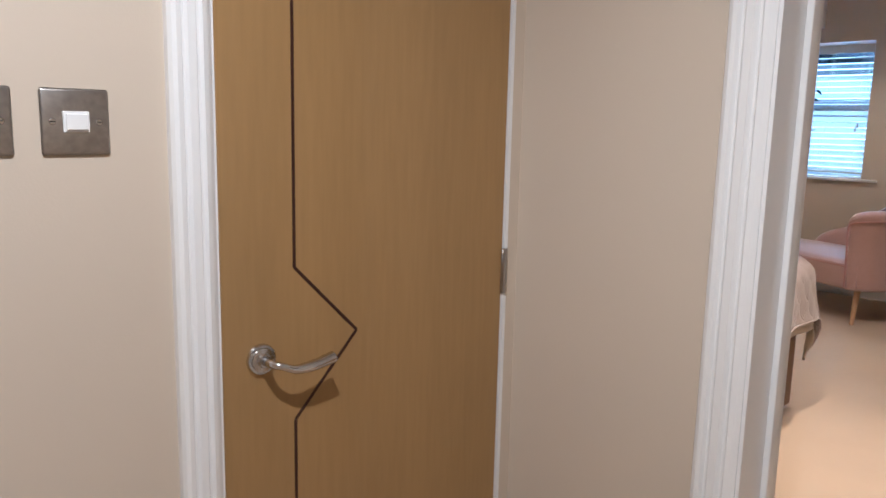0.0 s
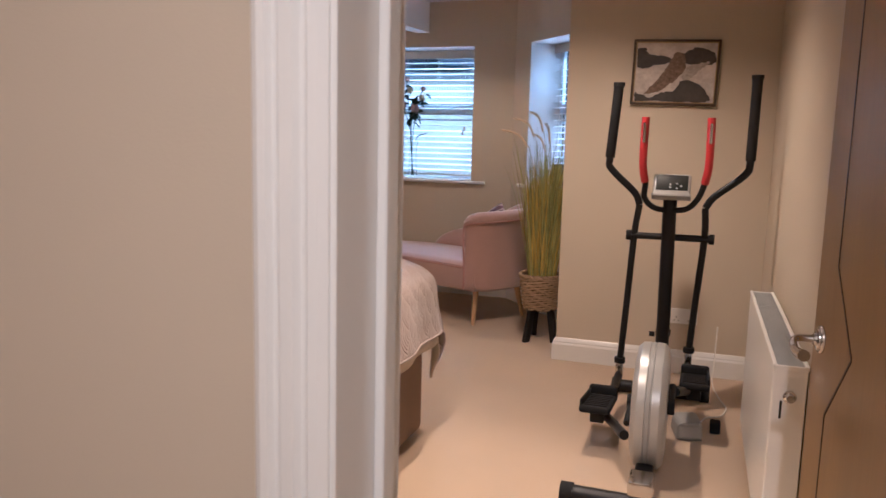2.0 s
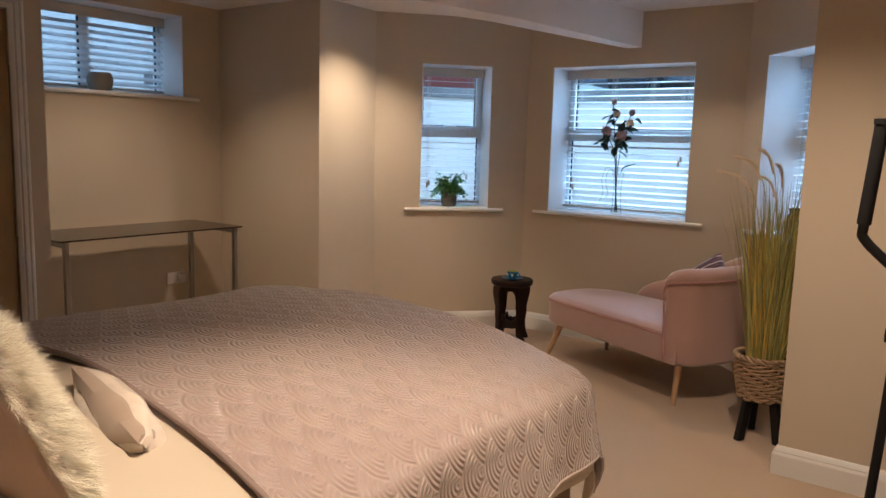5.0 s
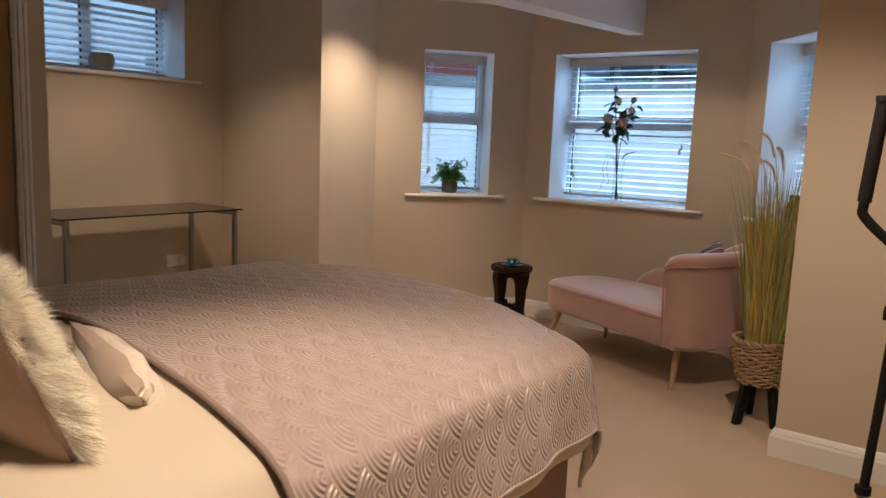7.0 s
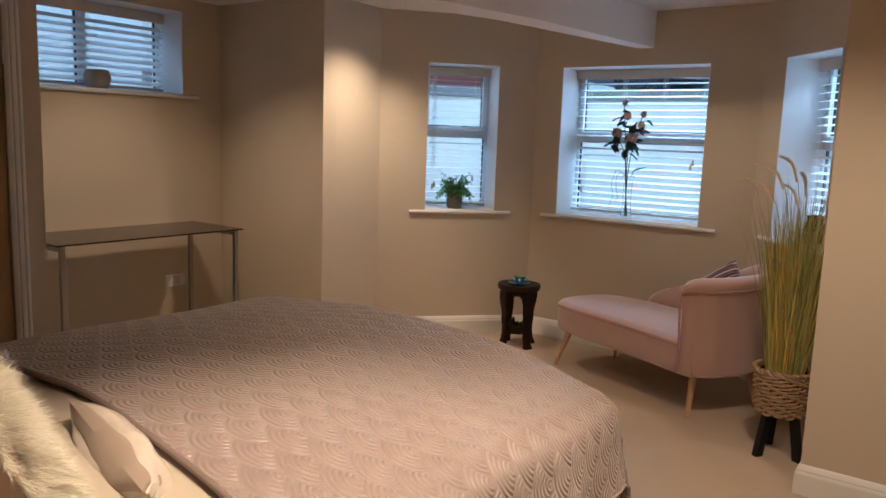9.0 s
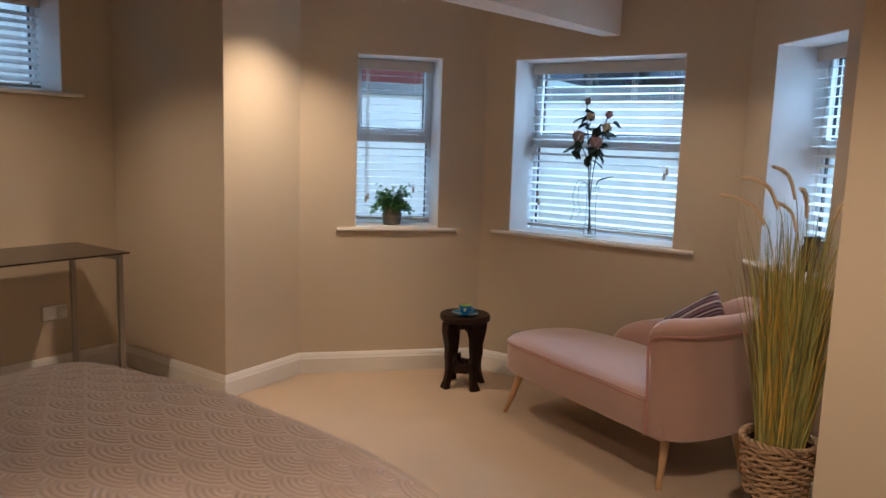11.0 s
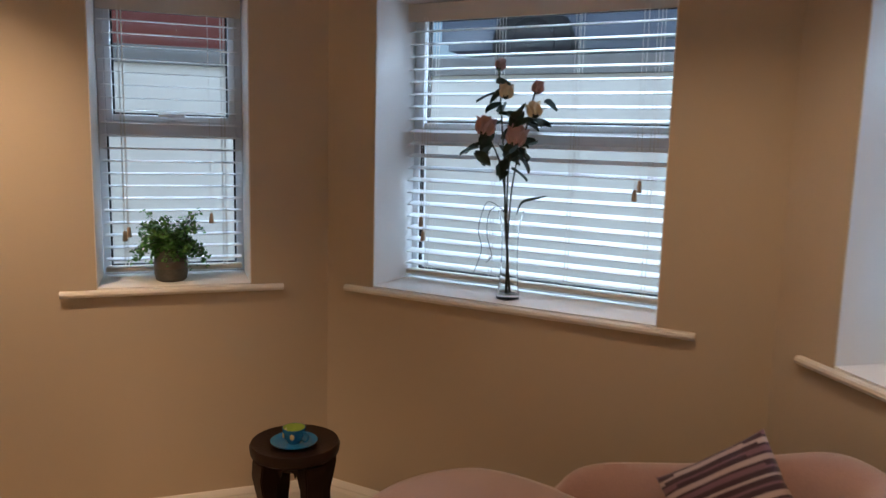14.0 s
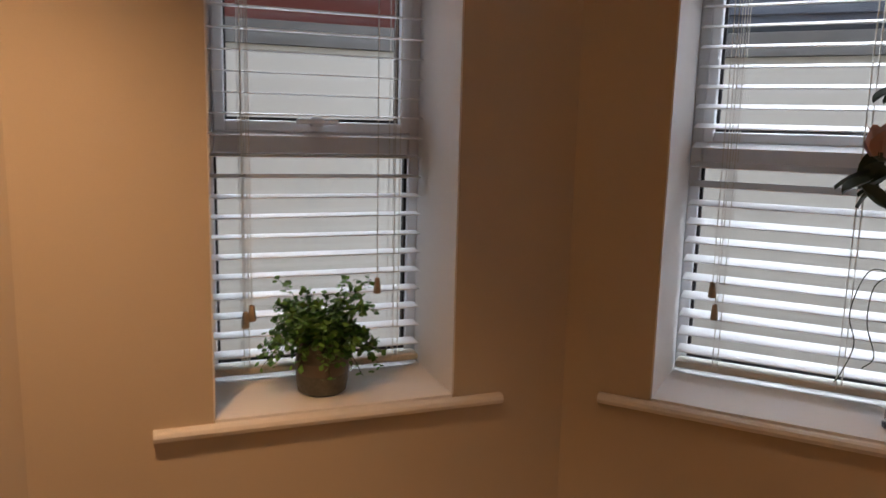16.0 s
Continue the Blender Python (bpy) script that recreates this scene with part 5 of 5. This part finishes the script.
def blades(count, seed, lo, hi, spread, width):
    r = random.Random(seed)
    V, F = [], []
    for _ in range(count):
        a, rad0 = r.uniform(0, 2 * math.pi), 0.085 * math.sqrt(r.random())
        L = r.uniform(lo, hi)
        lean = r.gauss(0, spread) + 0.05
        b = a + r.gauss(0, 0.7)
        curl = r.uniform(0.0, 0.10)
        w = width * r.uniform(0.6, 1.2)
        p0 = Vector((rad0 * math.cos(a), rad0 * math.sin(a), 0))
        tang = Vector((-math.sin(b), math.cos(b), 0))
        tw = r.uniform(-1.2, 1.2)
        tang = (tang * math.cos(tw) + Vector((math.cos(b), math.sin(b), 0)) * math.sin(tw))
        i = len(V)
        n = 7
        for k in range(n + 1):
            f = k / n
            c = p0 + Vector((math.cos(b), math.sin(b), 0)) * (lean * f * L + curl * f ** 3 * L) + Vector((0, 0, L * f * (1 - 0.05 * f)))
            ww = w * (1 - f ** 2.5) + 0.0004
            V += [c - tang * ww, c + tang * ww]
        for k in range(n):
            F.append((i + 2 * k, i + 2 * k + 1, i + 2 * k + 3, i + 2 * k + 2))
    return V, F


for nm, cnt, seed, lo, hi, sp, wd, mt in (("green_tuft", 430, 3, 0.42, 0.98, 0.064, 0.0034, GRASS), ("yellow_tuft", 300, 5, 0.30, 0.84, 0.064, 0.0034, GRASSY), ("fine_tuft", 80, 8, 0.70, 1.02, 0.09, 0.0012, GRASS)):
    V, F = blades(cnt, seed, lo, hi, sp, wd)
    me = bpy.data.meshes.new(nm)
    me.from_pydata(V, [], F)
    me.materials.append(mt)
    ob = new(nm, me)
    ob.parent = gr
    tagged(ob, kind="stuff")
PLUMES = [(-0.02, -0.03, 0.86, -0.20, -0.08), (0.0, -0.04, 0.93, -0.14, -0.12), (0.02, 0.0, 0.97, -0.08, -0.14), (0.03, 0.02, 0.90, -0.01, -0.16), (0.04, -0.03, 0.84, -0.10, -0.02), (0.05, 0.02, 0.90, 0.13, -0.06), (0.05, -0.02, 0.94, 0.18, -0.03), (0.06, 0.0, 0.78, 0.17, -0.10)]
for x, y, h, dx, dy in PLUMES:
    h, dx, dy = h + 0.075, dx * 1.08, dy * 1.08
    end = Vector((x + dx, y + dy, h + 0.015))
    stalk = [(x * 0.6, y * 0.6, 0), (x + dx * 0.15, y + dy * 0.15, h * 0.6), (x + dx * 0.34, y + dy * 0.34, h * 0.87), (x + dx * 0.6, y + dy * 0.6, h * 0.965)]
    part("stalk", tube(stalk, 0.0016, 6, smooth=5), GRASSY, gr, "", True)
    b = Vector(stalk[-1])
    core = spline([Vector(stalk[-2]).lerp(b, 0.3), b, b + (end - b) * 0.6, end + Vector((dx * 0.12, dy * 0.12, -0.008))], 8)
    bm = tube(core, 0.0062, 7)
    for _ in range(420):
        f = rnd.random() * (len(core) - 1.01)
        k = int(f)
        c = core[k].lerp(core[k + 1], f - k)
        d = (core[k + 1] - core[k]).normalized()
        o = d.cross(Vector((rnd.gauss(0, 1), rnd.gauss(0, 1), rnd.gauss(0, 1)))).normalized()
        full = 0.45 + 0.55 * math.sin(math.pi * min(1.0, f / (len(core) - 1) * 0.9 + 0.1))
        tip = c + o * (0.0140 * full * rnd.uniform(0.6, 1.15)) + d * rnd.uniform(0.006, 0.014)
        w = d.cross(o) * 0.0018
        bm.faces.new([bm.verts.new(q) for q in (c - w, c + w, tip)])
    part("plume", bm, PLUME, gr, "feathery beige plume", True)

# ---- carved side table with cup ----
TX, TY, TH = -2.455, 7.10, 0.455
tb = thing("side_table", pose(TX, TY, 0, 0, 0, -22), "dark carved wooden side table with a round top", "side table")
part("top", lathe([(0.0001, TH - 0.045), (0.140, TH - 0.045), (0.152, TH - 0.035), (0.155, TH - 0.012), (0.149, TH), (0.132, TH - 0.003), (0.0001, TH - 0.004)], 40), DARKWOOD, tb, "round dark top with a raised rim", True)
for a in (0, 90, 180, 270):
    prof2 = [(0.080, TH - 0.046), (0.142, TH - 0.046), (0.147, TH - 0.10), (0.138, TH - 0.15), (0.126, 0.25), (0.130, 0.20), (0.124, 0.15), (0.126, 0.10), (0.136, 0.05), (0.152, 0.0), (0.114, 0.0), (0.106, 0.03), (0.092, 0.07), (0.086, 0.13), (0.096, 0.19), (0.090, 0.25), (0.092, TH - 0.14), (0.072, TH - 0.085)]
    bm = bmesh.new()
    lo = [bm.verts.new((x, -0.027, z)) for x, z in prof2]
    hi = [bm.verts.new((x, 0.027, z)) for x, z in prof2]
    bm.faces.new(lo)
    bm.faces.new(hi[::-1])
    for i in range(len(prof2)):
        bm.faces.new((lo[i], hi[i], hi[(i + 1) % len(prof2)], lo[(i + 1) % len(prof2)]))
    for v in bm.verts:
        v.co.y *= 0.72 + 0.85 * max(0.0, (v.co.z - 0.10) / (TH - 0.10)) + 0.5 * max(0.0, (0.05 - v.co.z) / 0.05)
    bmesh.ops.recalc_face_normals(bm, faces=bm.faces)
    bmesh.ops.bevel(bm, geom=bm.edges[:], offset=0.004, segments=2, affect="EDGES")
    bmesh.ops.rotate(bm, cent=(0, 0, 0), matrix=Euler((0, 0, radians(a))).to_matrix(), verts=bm.verts)
    leg = part("leg", bm, DARKWOOD, tb, "carved animal-like dark leg", True)
    bm = lathe([(0.0001, 0.0), (0.016, 0.004), (0.020, 0.018), (0.014, 0.034), (0.0001, 0.040)], 14, pose(0.124 * math.cos(radians(a)), 0.124 * math.sin(radians(a)), 0.0))
    part("foot_scroll", bm, DARKWOOD, leg, "", True)
    for z, r in ((TH - 0.10, 0.027), (0.285, 0.018), (0.185, 0.021), (0.110, 0.019)):
        bm = bmesh.new()
        bmesh.ops.create_icosphere(bm, subdivisions=2, radius=r, matrix=pose(0.110 * math.cos(radians(a)), 0.110 * math.sin(radians(a)), z) @ Matrix.Diagonal((1, 1, 1.25, 1)))
        part("carving", bm, DARKWOOD, leg, "", True)
for a in (0, 90):
    part("stretcher", boxed(-0.085, -0.012, 0.105, 0.085, 0.012, 0.135, 0.005, m=pose(0, 0, 0, 0, 0, a)), DARKWOOD, tb)
part("finial", lathe([(0.0001, 0.135), (0.020, 0.138), (0.010, 0.15), (0.016, 0.160), (0.006, 0.172), (0.0001, 0.178)], 18), DARKWOOD, tb, "", True)
for a in (45, 135, 225, 315):
    part("apron", boxed(0.066, -0.06, TH - 0.085, 0.082, 0.06, TH - 0.045, 0.006, m=pose(0, 0, 0, 0, 0, a)), DARKWOOD, tb)

def fretwork(half, z_off):
    """A carved board between two legs: half an outline, mirrored."""
    pts = half + [(-x, z) for x, z in half[::-1]]
    bm = bmesh.new()
    lo = [bm.verts.new((x, -0.010, z + z_off)) for x, z in pts]
    hi = [bm.verts.new((x, 0.010, z + z_off)) for x, z in pts]
    bm.faces.new(lo)
    bm.faces.new(hi[::-1])
    for n in range(len(pts)):
        bm.faces.new((lo[n], hi[n], hi[(n + 1) % len(pts)], lo[(n + 1) % len(pts)]))
    bmesh.ops.recalc_face_normals(bm, faces=bm.faces)
    return bm


for a in (45, 135, 225, 315):
    ap = fretwork([(0.012, -0.052), (0.018, -0.072), (0.026, -0.100), (0.038, -0.070), (0.052, -0.085), (0.066, -0.125), (0.072, -0.046)], TH)
    ap.transform(pose(0, 0, 0, 0, 0, a + 90) @ Matrix.Translation((0, -0.078, 0)))
    part("apron", ap, DARKWOOD, tb, "pierced carved apron")
    st = fretwork([(0.016, 0.150), (0.026, 0.152), (0.034, 0.190), (0.044, 0.185), (0.050, 0.140), (0.066, 0.145), (0.064, 0.105), (0.030, 0.095)], 0.0)
    st.transform(pose(0, 0, 0, 0, 0, a + 90) @ Matrix.Translation((0, -0.066, 0)))
    part("stretcher", st, DARKWOOD, tb, "carved lower stretcher")

cup = thing("cup", pose(TX + 0.012, TY - 0.02, TH - 0.004), "blue glazed cup, lime green inside, with pale leaf motifs", "cup")
part("saucer", lathe([(0.0001, 0.0), (0.035, 0.0), (0.050, 0.006), (0.079, 0.014), (0.080, 0.017), (0.048, 0.011), (0.0001, 0.006)], 32), BLUECUP, cup, "blue saucer", True)
part("bowl", lathe([(0.0001, 0.008), (0.022, 0.008), (0.024, 0.014), (0.034, 0.03), (0.039, 0.05), (0.040, 0.062), (0.0385, 0.062)], 32), BLUECUP, cup, "blue glazed bowl", True)
part("inner_glaze", lathe([(0.0383, 0.0618), (0.037, 0.05), (0.032, 0.03), (0.022, 0.016), (0.0001, 0.014)], 32), GREENCUP, cup, "lime green inside", True)
part("cup_handle", tube([(0.036, 0, 0.05), (0.056, 0, 0.052), (0.062, 0, 0.036), (0.050, 0, 0.022), (0.034, 0, 0.024)], 0.0042, 8, smooth=5), BLUECUP, cup, "", True)
for a in (235, 300, 180):
    c, s = math.cos(radians(a)), math.sin(radians(a))
    bm = bmesh.new()
    bmesh.ops.create_icosphere(bm, subdivisions=2, radius=0.010, matrix=pose(0.037 * c, 0.037 * s, 0.04, 0, 0, a) @ Matrix.Diagonal((0.25, 0.8, 1.2, 1)))
    part("leaf_motif", bm, LEAFSPOT, cup, "", True)

# ---- flowers in a glass vase ----
VX, VY = -1.885, 7.580
vs = thing("glass_vase", pose(VX, VY, SILL), "tall clear glass vase with a flared rim", "vase")
bm = lathe([(0.0001, 0.0), (0.040, 0.0), (0.041, 0.008), (0.036, 0.04), (0.030, 0.12), (0.029, 0.20), (0.033, 0.26), (0.042, 0.30), (0.046, 0.312), (0.0435, 0.312), (0.039, 0.30), (0.0305, 0.26), (0.0265, 0.20), (0.0275, 0.12), (0.033, 0.04), (0.034, 0.018), (0.0001, 0.016)], 36)
bmesh.ops.recalc_face_normals(bm, faces=bm.faces)
part("glass", bm, GLASS, vs, "clear glass", True)
fl = thing("rose_stems", pose(VX, VY, SILL + 0.018, 0, -4, 0), "artificial pink and cream rose stems with dark leaves", "flowers")
stems = [[(0.008, 0, 0), (-0.004, 0, 0.25), (0.0, 0, 0.42), (-0.006, 0, 0.60), (-0.012, 0, 0.79)], [(-0.010, 0, 0), (0.010, 0, 0.25), (0.035, 0, 0.42), (0.085, 0, 0.58), (0.120, 0, 0.70)], [(0.0, 0.01, 0.0), (0.0, 0, 0.3), (-0.01, -0.01, 0.45), (-0.05, -0.02, 0.56)], [(0.0, -0.01, 0.0), (0.005, 0, 0.3), (0.02, -0.01, 0.45), (0.05, -0.02, 0.54)]]
for s in stems:
    part("stem", tube(s, 0.0030, 7, smooth=5), STEM, fl, "", True)


def rose_bloom(p, r, material, open_=1.0, seed=0):
    """Nested curled petals."""
    rr = random.Random(seed)
    lean = pose(*p, rr.uniform(-25, 5), rr.uniform(-25, 25), 0)
    bm = lathe([(0.0001, -r * 0.1), (r * 0.16, 0.0), (r * 0.22, r * 0.5), (r * 0.14, r * 1.1), (0.0001, r * 1.3)], 10, lean)
    b = part("bloom", bm, material, fl, "", True)
    for ring, (cnt, k, tilt) in enumerate(((3, 0.40, 8), (5, 0.70, 22 * open_), (6, 1.0, 42 * open_))):
        for i in range(cnt):
            a = 2 * math.pi * (i + ring * 0.4) / cnt + rr.uniform(-0.15, 0.15)
            bm = bmesh.new()
            g = []
            for u in range(5):
                row = []
                for v in range(5):
                    s, t = (v / 4 - 0.5) * 2, u / 4
                    w = r * k * math.sin(math.pi * (0.18 + 0.70 * t))
                    out = r * k * (0.25 + 0.55 * t * math.sin(radians(20 + tilt)) + 0.25 * t ** 3 * open_) * (1 - 0.25 * s * s)
                    row.append(bm.verts.new((out, s * w * 0.85, r * (1.55 * t * math.cos(radians(tilt * 0.7))) - 0.12 * r * s * s)))
                g.append(row)
            for u in range(4):
                for v in range(4):
                    bm.faces.new((g[u][v], g[u][v + 1], g[u + 1][v + 1], g[u + 1][v]))
            bmesh.ops.transform(bm, matrix=lean @ pose(0, 0, 0, 0, 0, math.degrees(a)), verts=bm.verts)
            part("petal", bm, material, b, "", True)
    bm = lathe([(0.0001, -r * 0.30), (r * 0.35, -r * 0.1), (r * 0.45, r * 0.12), (r * 0.30, r * 0.1)], 10, lean)
    part("calyx", bm, STEM, b, "", True)


for p, r, mt, op, sd in (((-0.012, 0, 0.785), 0.024, PETAL_PINK, 0.2, 1), ((0.124, 0, 0.695), 0.026, PETAL_PINK, 0.25, 2), ((0.020, -0.02, 0.685), 0.030, PETAL_CREAM, 0.9, 3), ((0.128, -0.02, 0.615), 0.032, PETAL_CREAM, 0.9, 4), ((-0.062, -0.03, 0.565), 0.042, PETAL_PINK, 1.0, 5), ((0.055, -0.035, 0.525), 0.044, PETAL_PINK, 1.0, 6)):
    rose_bloom(p, r, mt, op, sd)
rnd = random.Random(21)


def leafmesh(L, W):
    bm = bmesh.new()
    g = []
    for i in range(7):
        t = i / 6
        w = W * math.sin(math.pi * min(1, t * 0.93 + 0.05)) ** 0.8
        z = -0.25 * L * t * t
        g.append([bm.verts.new((t * L, s * w / 2, z + 0.18 * W * abs(s))) for s in (-1, 0, 1)])
    for a, b in zip(g, g[1:]):
        for k in range(2):
            bm.faces.new((a[k], a[k + 1], b[k + 1], b[k]))
    return bm


leafdata = link("leaf", leafmesh(0.072, 0.048), ROSE_LEAF, True)
first_leaf = leafdata
spots = [(-0.03, 0.70), (-0.02, 0.735), (0.01, 0.66), (-0.03, 0.63), (0.0, 0.60), (-0.09, 0.53), (-0.05, 0.50), (-0.02, 0.49), (0.02, 0.47), (0.06, 0.48), (0.09, 0.50), (0.03, 0.55), (0.08, 0.57), (0.10, 0.63), (0.14, 0.66), (0.09, 0.61), (-0.09, 0.50), (0.0, 0.52), (-0.04, 0.57), (0.11, 0.53), (0.05, 0.60), (-0.01, 0.45), (0.03, 0.44), (-0.05, 0.545), (-0.07, 0.515), (0.065, 0.50), (0.04, 0.505), (0.09, 0.59), (0.115, 0.60), (0.105, 0.655), (0.0, 0.71), (0.01, 0.63), (-0.02, 0.665), (0.08, 0.53), (-0.03, 0.52)]
for k, (x, z) in enumerate(spots):
    ob = first_leaf if k == 0 else new("leaf", leafdata.data)
    ob.parent = fl
    sgn = 180 if rnd.random() < 0.5 + 0.3 * (x < 0.02) - 0.15 else 0
    ob.matrix_local = pose(x + rnd.uniform(-.012, .012), rnd.uniform(-0.04, 0.02), z, rnd.uniform(-60, 60), rnd.uniform(0, 40), sgn + rnd.uniform(-60, 60))
tw = thing("twig", pose(VX, VY, SILL), "thin dry curling twig standing in the vase", "twig")
part("tendril", tube([(-0.02, 0, 0.30), (-0.06, -0.01, 0.335), (-0.10, 0, 0.33), (-0.125, 0, 0.24), (-0.11, 0, 0.17), (-0.13, 0, 0.10), (-0.14, 0, 0.08)], 0.0013, 5, smooth=6), STEM, tw)
part("tendril", tube([(-0.02, 0, 0.30), (-0.05, 0.01, 0.325), (-0.085, 0, 0.30), (-0.09, 0, 0.22), (-0.07, 0, 0.15), (-0.09, 0, 0.12)], 0.0013, 5, smooth=6), STEM, tw)
part("dry_leaf", tube([(0.02, 0, 0.30), (0.04, 0, 0.345), (0.09, -0.01, 0.362), (0.14, -0.02, 0.375)], 0.004, 6, smooth=5, taper=lambda f: 0.3 + math.sin(math.pi * f)), ROSE_LEAF, tw)

# ---- fern on the narrow sill ----
d1 = (Vector(BAY[0]) - Vector(BAY[1])).normalized()
n1 = Vector((d1.y, -d1.x))
fc = Vector(BAY[1]) + d1 * 0.575 - n1 * -0.115
if (fc - Vector((-1.87, 6.0))).length < (Vector(BAY[1]) + d1 * 0.575 - Vector((-1.87, 6.0))).length:
    fc = Vector(BAY[1]) + d1 * 0.575 + n1 * -0.115
fn = thing("fern_pot", pose(fc.x, fc.y, SILL), "round mottled stoneware pot with a rough band", "plant pot")
part("pot", lathe([(0.0001, 0.0), (0.048, 0.0), (0.056, 0.006), (0.060, 0.03), (0.060, 0.075), (0.058, 0.10), (0.056, 0.122), (0.051, 0.122), (0.052, 0.10), (0.0001, 0.098)], 40), STONEWARE, fn, "mottled dark stoneware", True)
part("band", lathe([(0.0595, 0.048), (0.0615, 0.052), (0.0615, 0.074), (0.0590, 0.078)], 40), BANDWARE, fn, "brown glazed band", True)
fe = thing("fern", pose(fc.x, fc.y, SILL + 0.10), "leafy green maidenhair fern spilling over its pot", "plant")
rnd = random.Random(5)
LV, LF, SB = [], [], bmesh.new()
for k in range(125):
    a = rnd.uniform(0, 2 * math.pi)
    L = rnd.uniform(0.07, 0.18)
    up = rnd.uniform(0.55, 1.22)
    P = []
    for i in range(9):
        t = i / 8
        P.append(Vector((math.cos(a) * L * t * (1.05 - 0.35 * up), math.sin(a) * L * t * (1.05 - 0.35 * up), 0.01 + L * (1.1 * up * t - (0.55 + 0.75 * (1 - up)) * t * t * 1.1))))
    tube(P, 0.0007, 4, SB)
    for i in range(1, 9):
        for s in (-1, 1, 0, 0.5):
            c = P[i] + Vector((rnd.gauss(0, 0.006), rnd.gauss(0, 0.006), rnd.gauss(0, 0.005))) + Vector((-math.sin(a), math.cos(a), 0)) * s * 0.010
            r = rnd.uniform(0.006, 0.0105)
            u = Vector((rnd.gauss(0, 1), rnd.gauss(0, 1), rnd.gauss(0, 0.6))).normalized()
            w = u.cross(Vector((rnd.gauss(0, .5), rnd.gauss(0, .5), 1))).normalized()
            j = len(LV)
            LV += [c - u * r * 0.9, c - w * r * 0.75 + u * r * 0.25, c - w * r * 0.3 + u * r, c + w * r * 0.35 + u * r * 0.95, c + w * r * 0.8 + u * r * 0.2]
            LF.append((j, j + 1, j + 2, j + 3, j + 4))
me = bpy.data.meshes.new("foliage")
me.from_pydata(LV, [], LF)
me.materials.append(FERN)
ob = new("foliage", me)
ob.parent = fe
tagged(ob, "small bright green leaflets", kind="stuff")
tagged(part("frond_stem", SB, STEM, fe), kind="stuff")

# ---- jug on the east sill, pot on the high sill ----
jg = thing("jug", pose(-0.575, 7.17, SILL, 0, 0, 150), "dark brown stoneware jug on the window board", "jug")
part("body", lathe([(0.0001, 0.0), (0.042, 0.0), (0.054, 0.02), (0.060, 0.06), (0.052, 0.105), (0.040, 0.135), (0.046, 0.160), (0.043, 0.160), (0.036, 0.135), (0.0001, 0.12)], 32), JUGWARE, jg, "", True)
part("jug_handle", tube([(-0.042, 0, 0.145), (-0.075, 0, 0.13), (-0.078, 0, 0.085), (-0.055, 0, 0.05)], 0.007, 10, smooth=5), JUGWARE, jg, "", True)
wp = thing("small_pot", pose(AL_X - 0.10, 5.13, 1.71), "small squat cream pottery pot on the high sill", "pot")
part("pot", lathe([(0.0001, 0.0), (0.055, 0.0), (0.072, 0.02), (0.082, 0.06), (0.080, 0.09), (0.070, 0.115), (0.066, 0.12), (0.062, 0.115), (0.066, 0.09), (0.0001, 0.08)], 36), CREAMWARE, wp, "", True)

# ---- glass desk in the alcove ----
GX0, GX1, GY0, GY1, GZ = -4.33, -3.775, 4.45, 5.70, 0.828
gd = thing("glass_desk", pose(0, 0, 0), "narrow smoked-glass desk on thin grey metal legs", "desk")
part("glass_top", boxed(GX0, GY0, GZ - 0.010, GX1, GY1, GZ, 0.003, 2), SMOKED, gd, "dark smoked glass top")
for x in (GX0 + 0.03, GX1 - 0.03):
    for y in (GY0 + 0.045, GY1 - 0.045):
        part("leg", boxed(x - 0.014, y - 0.014, 0, x + 0.014, y + 0.014, GZ - 0.0105, 0.003), LEGMETAL, gd, "slim grey metal leg")
for y in (GY0 + 0.045, GY1 - 0.045):
    part("rail", boxed(GX0 + 0.044, y - 0.010, GZ - 0.045, GX1 - 0.044, y + 0.010, GZ - 0.0105, 0.002), LEGMETAL, gd)
so2 = thing("wall_socket", Matrix(((0, 0, 1, AL_X), (1, 0, 0, 5.60), (0, 1, 0, 0.40), (0, 0, 0, 1))), "white wall socket under the desk", "socket")
part("plate", boxed(-0.073, -0.043, 0.0, 0.073, 0.043, 0.009, 0.003), SOCKET, so2)
part("plug", boxed(0.012, -0.03, 0.009, 0.062, 0.03, 0.045, 0.008), SOCKET, so2, "white plug")
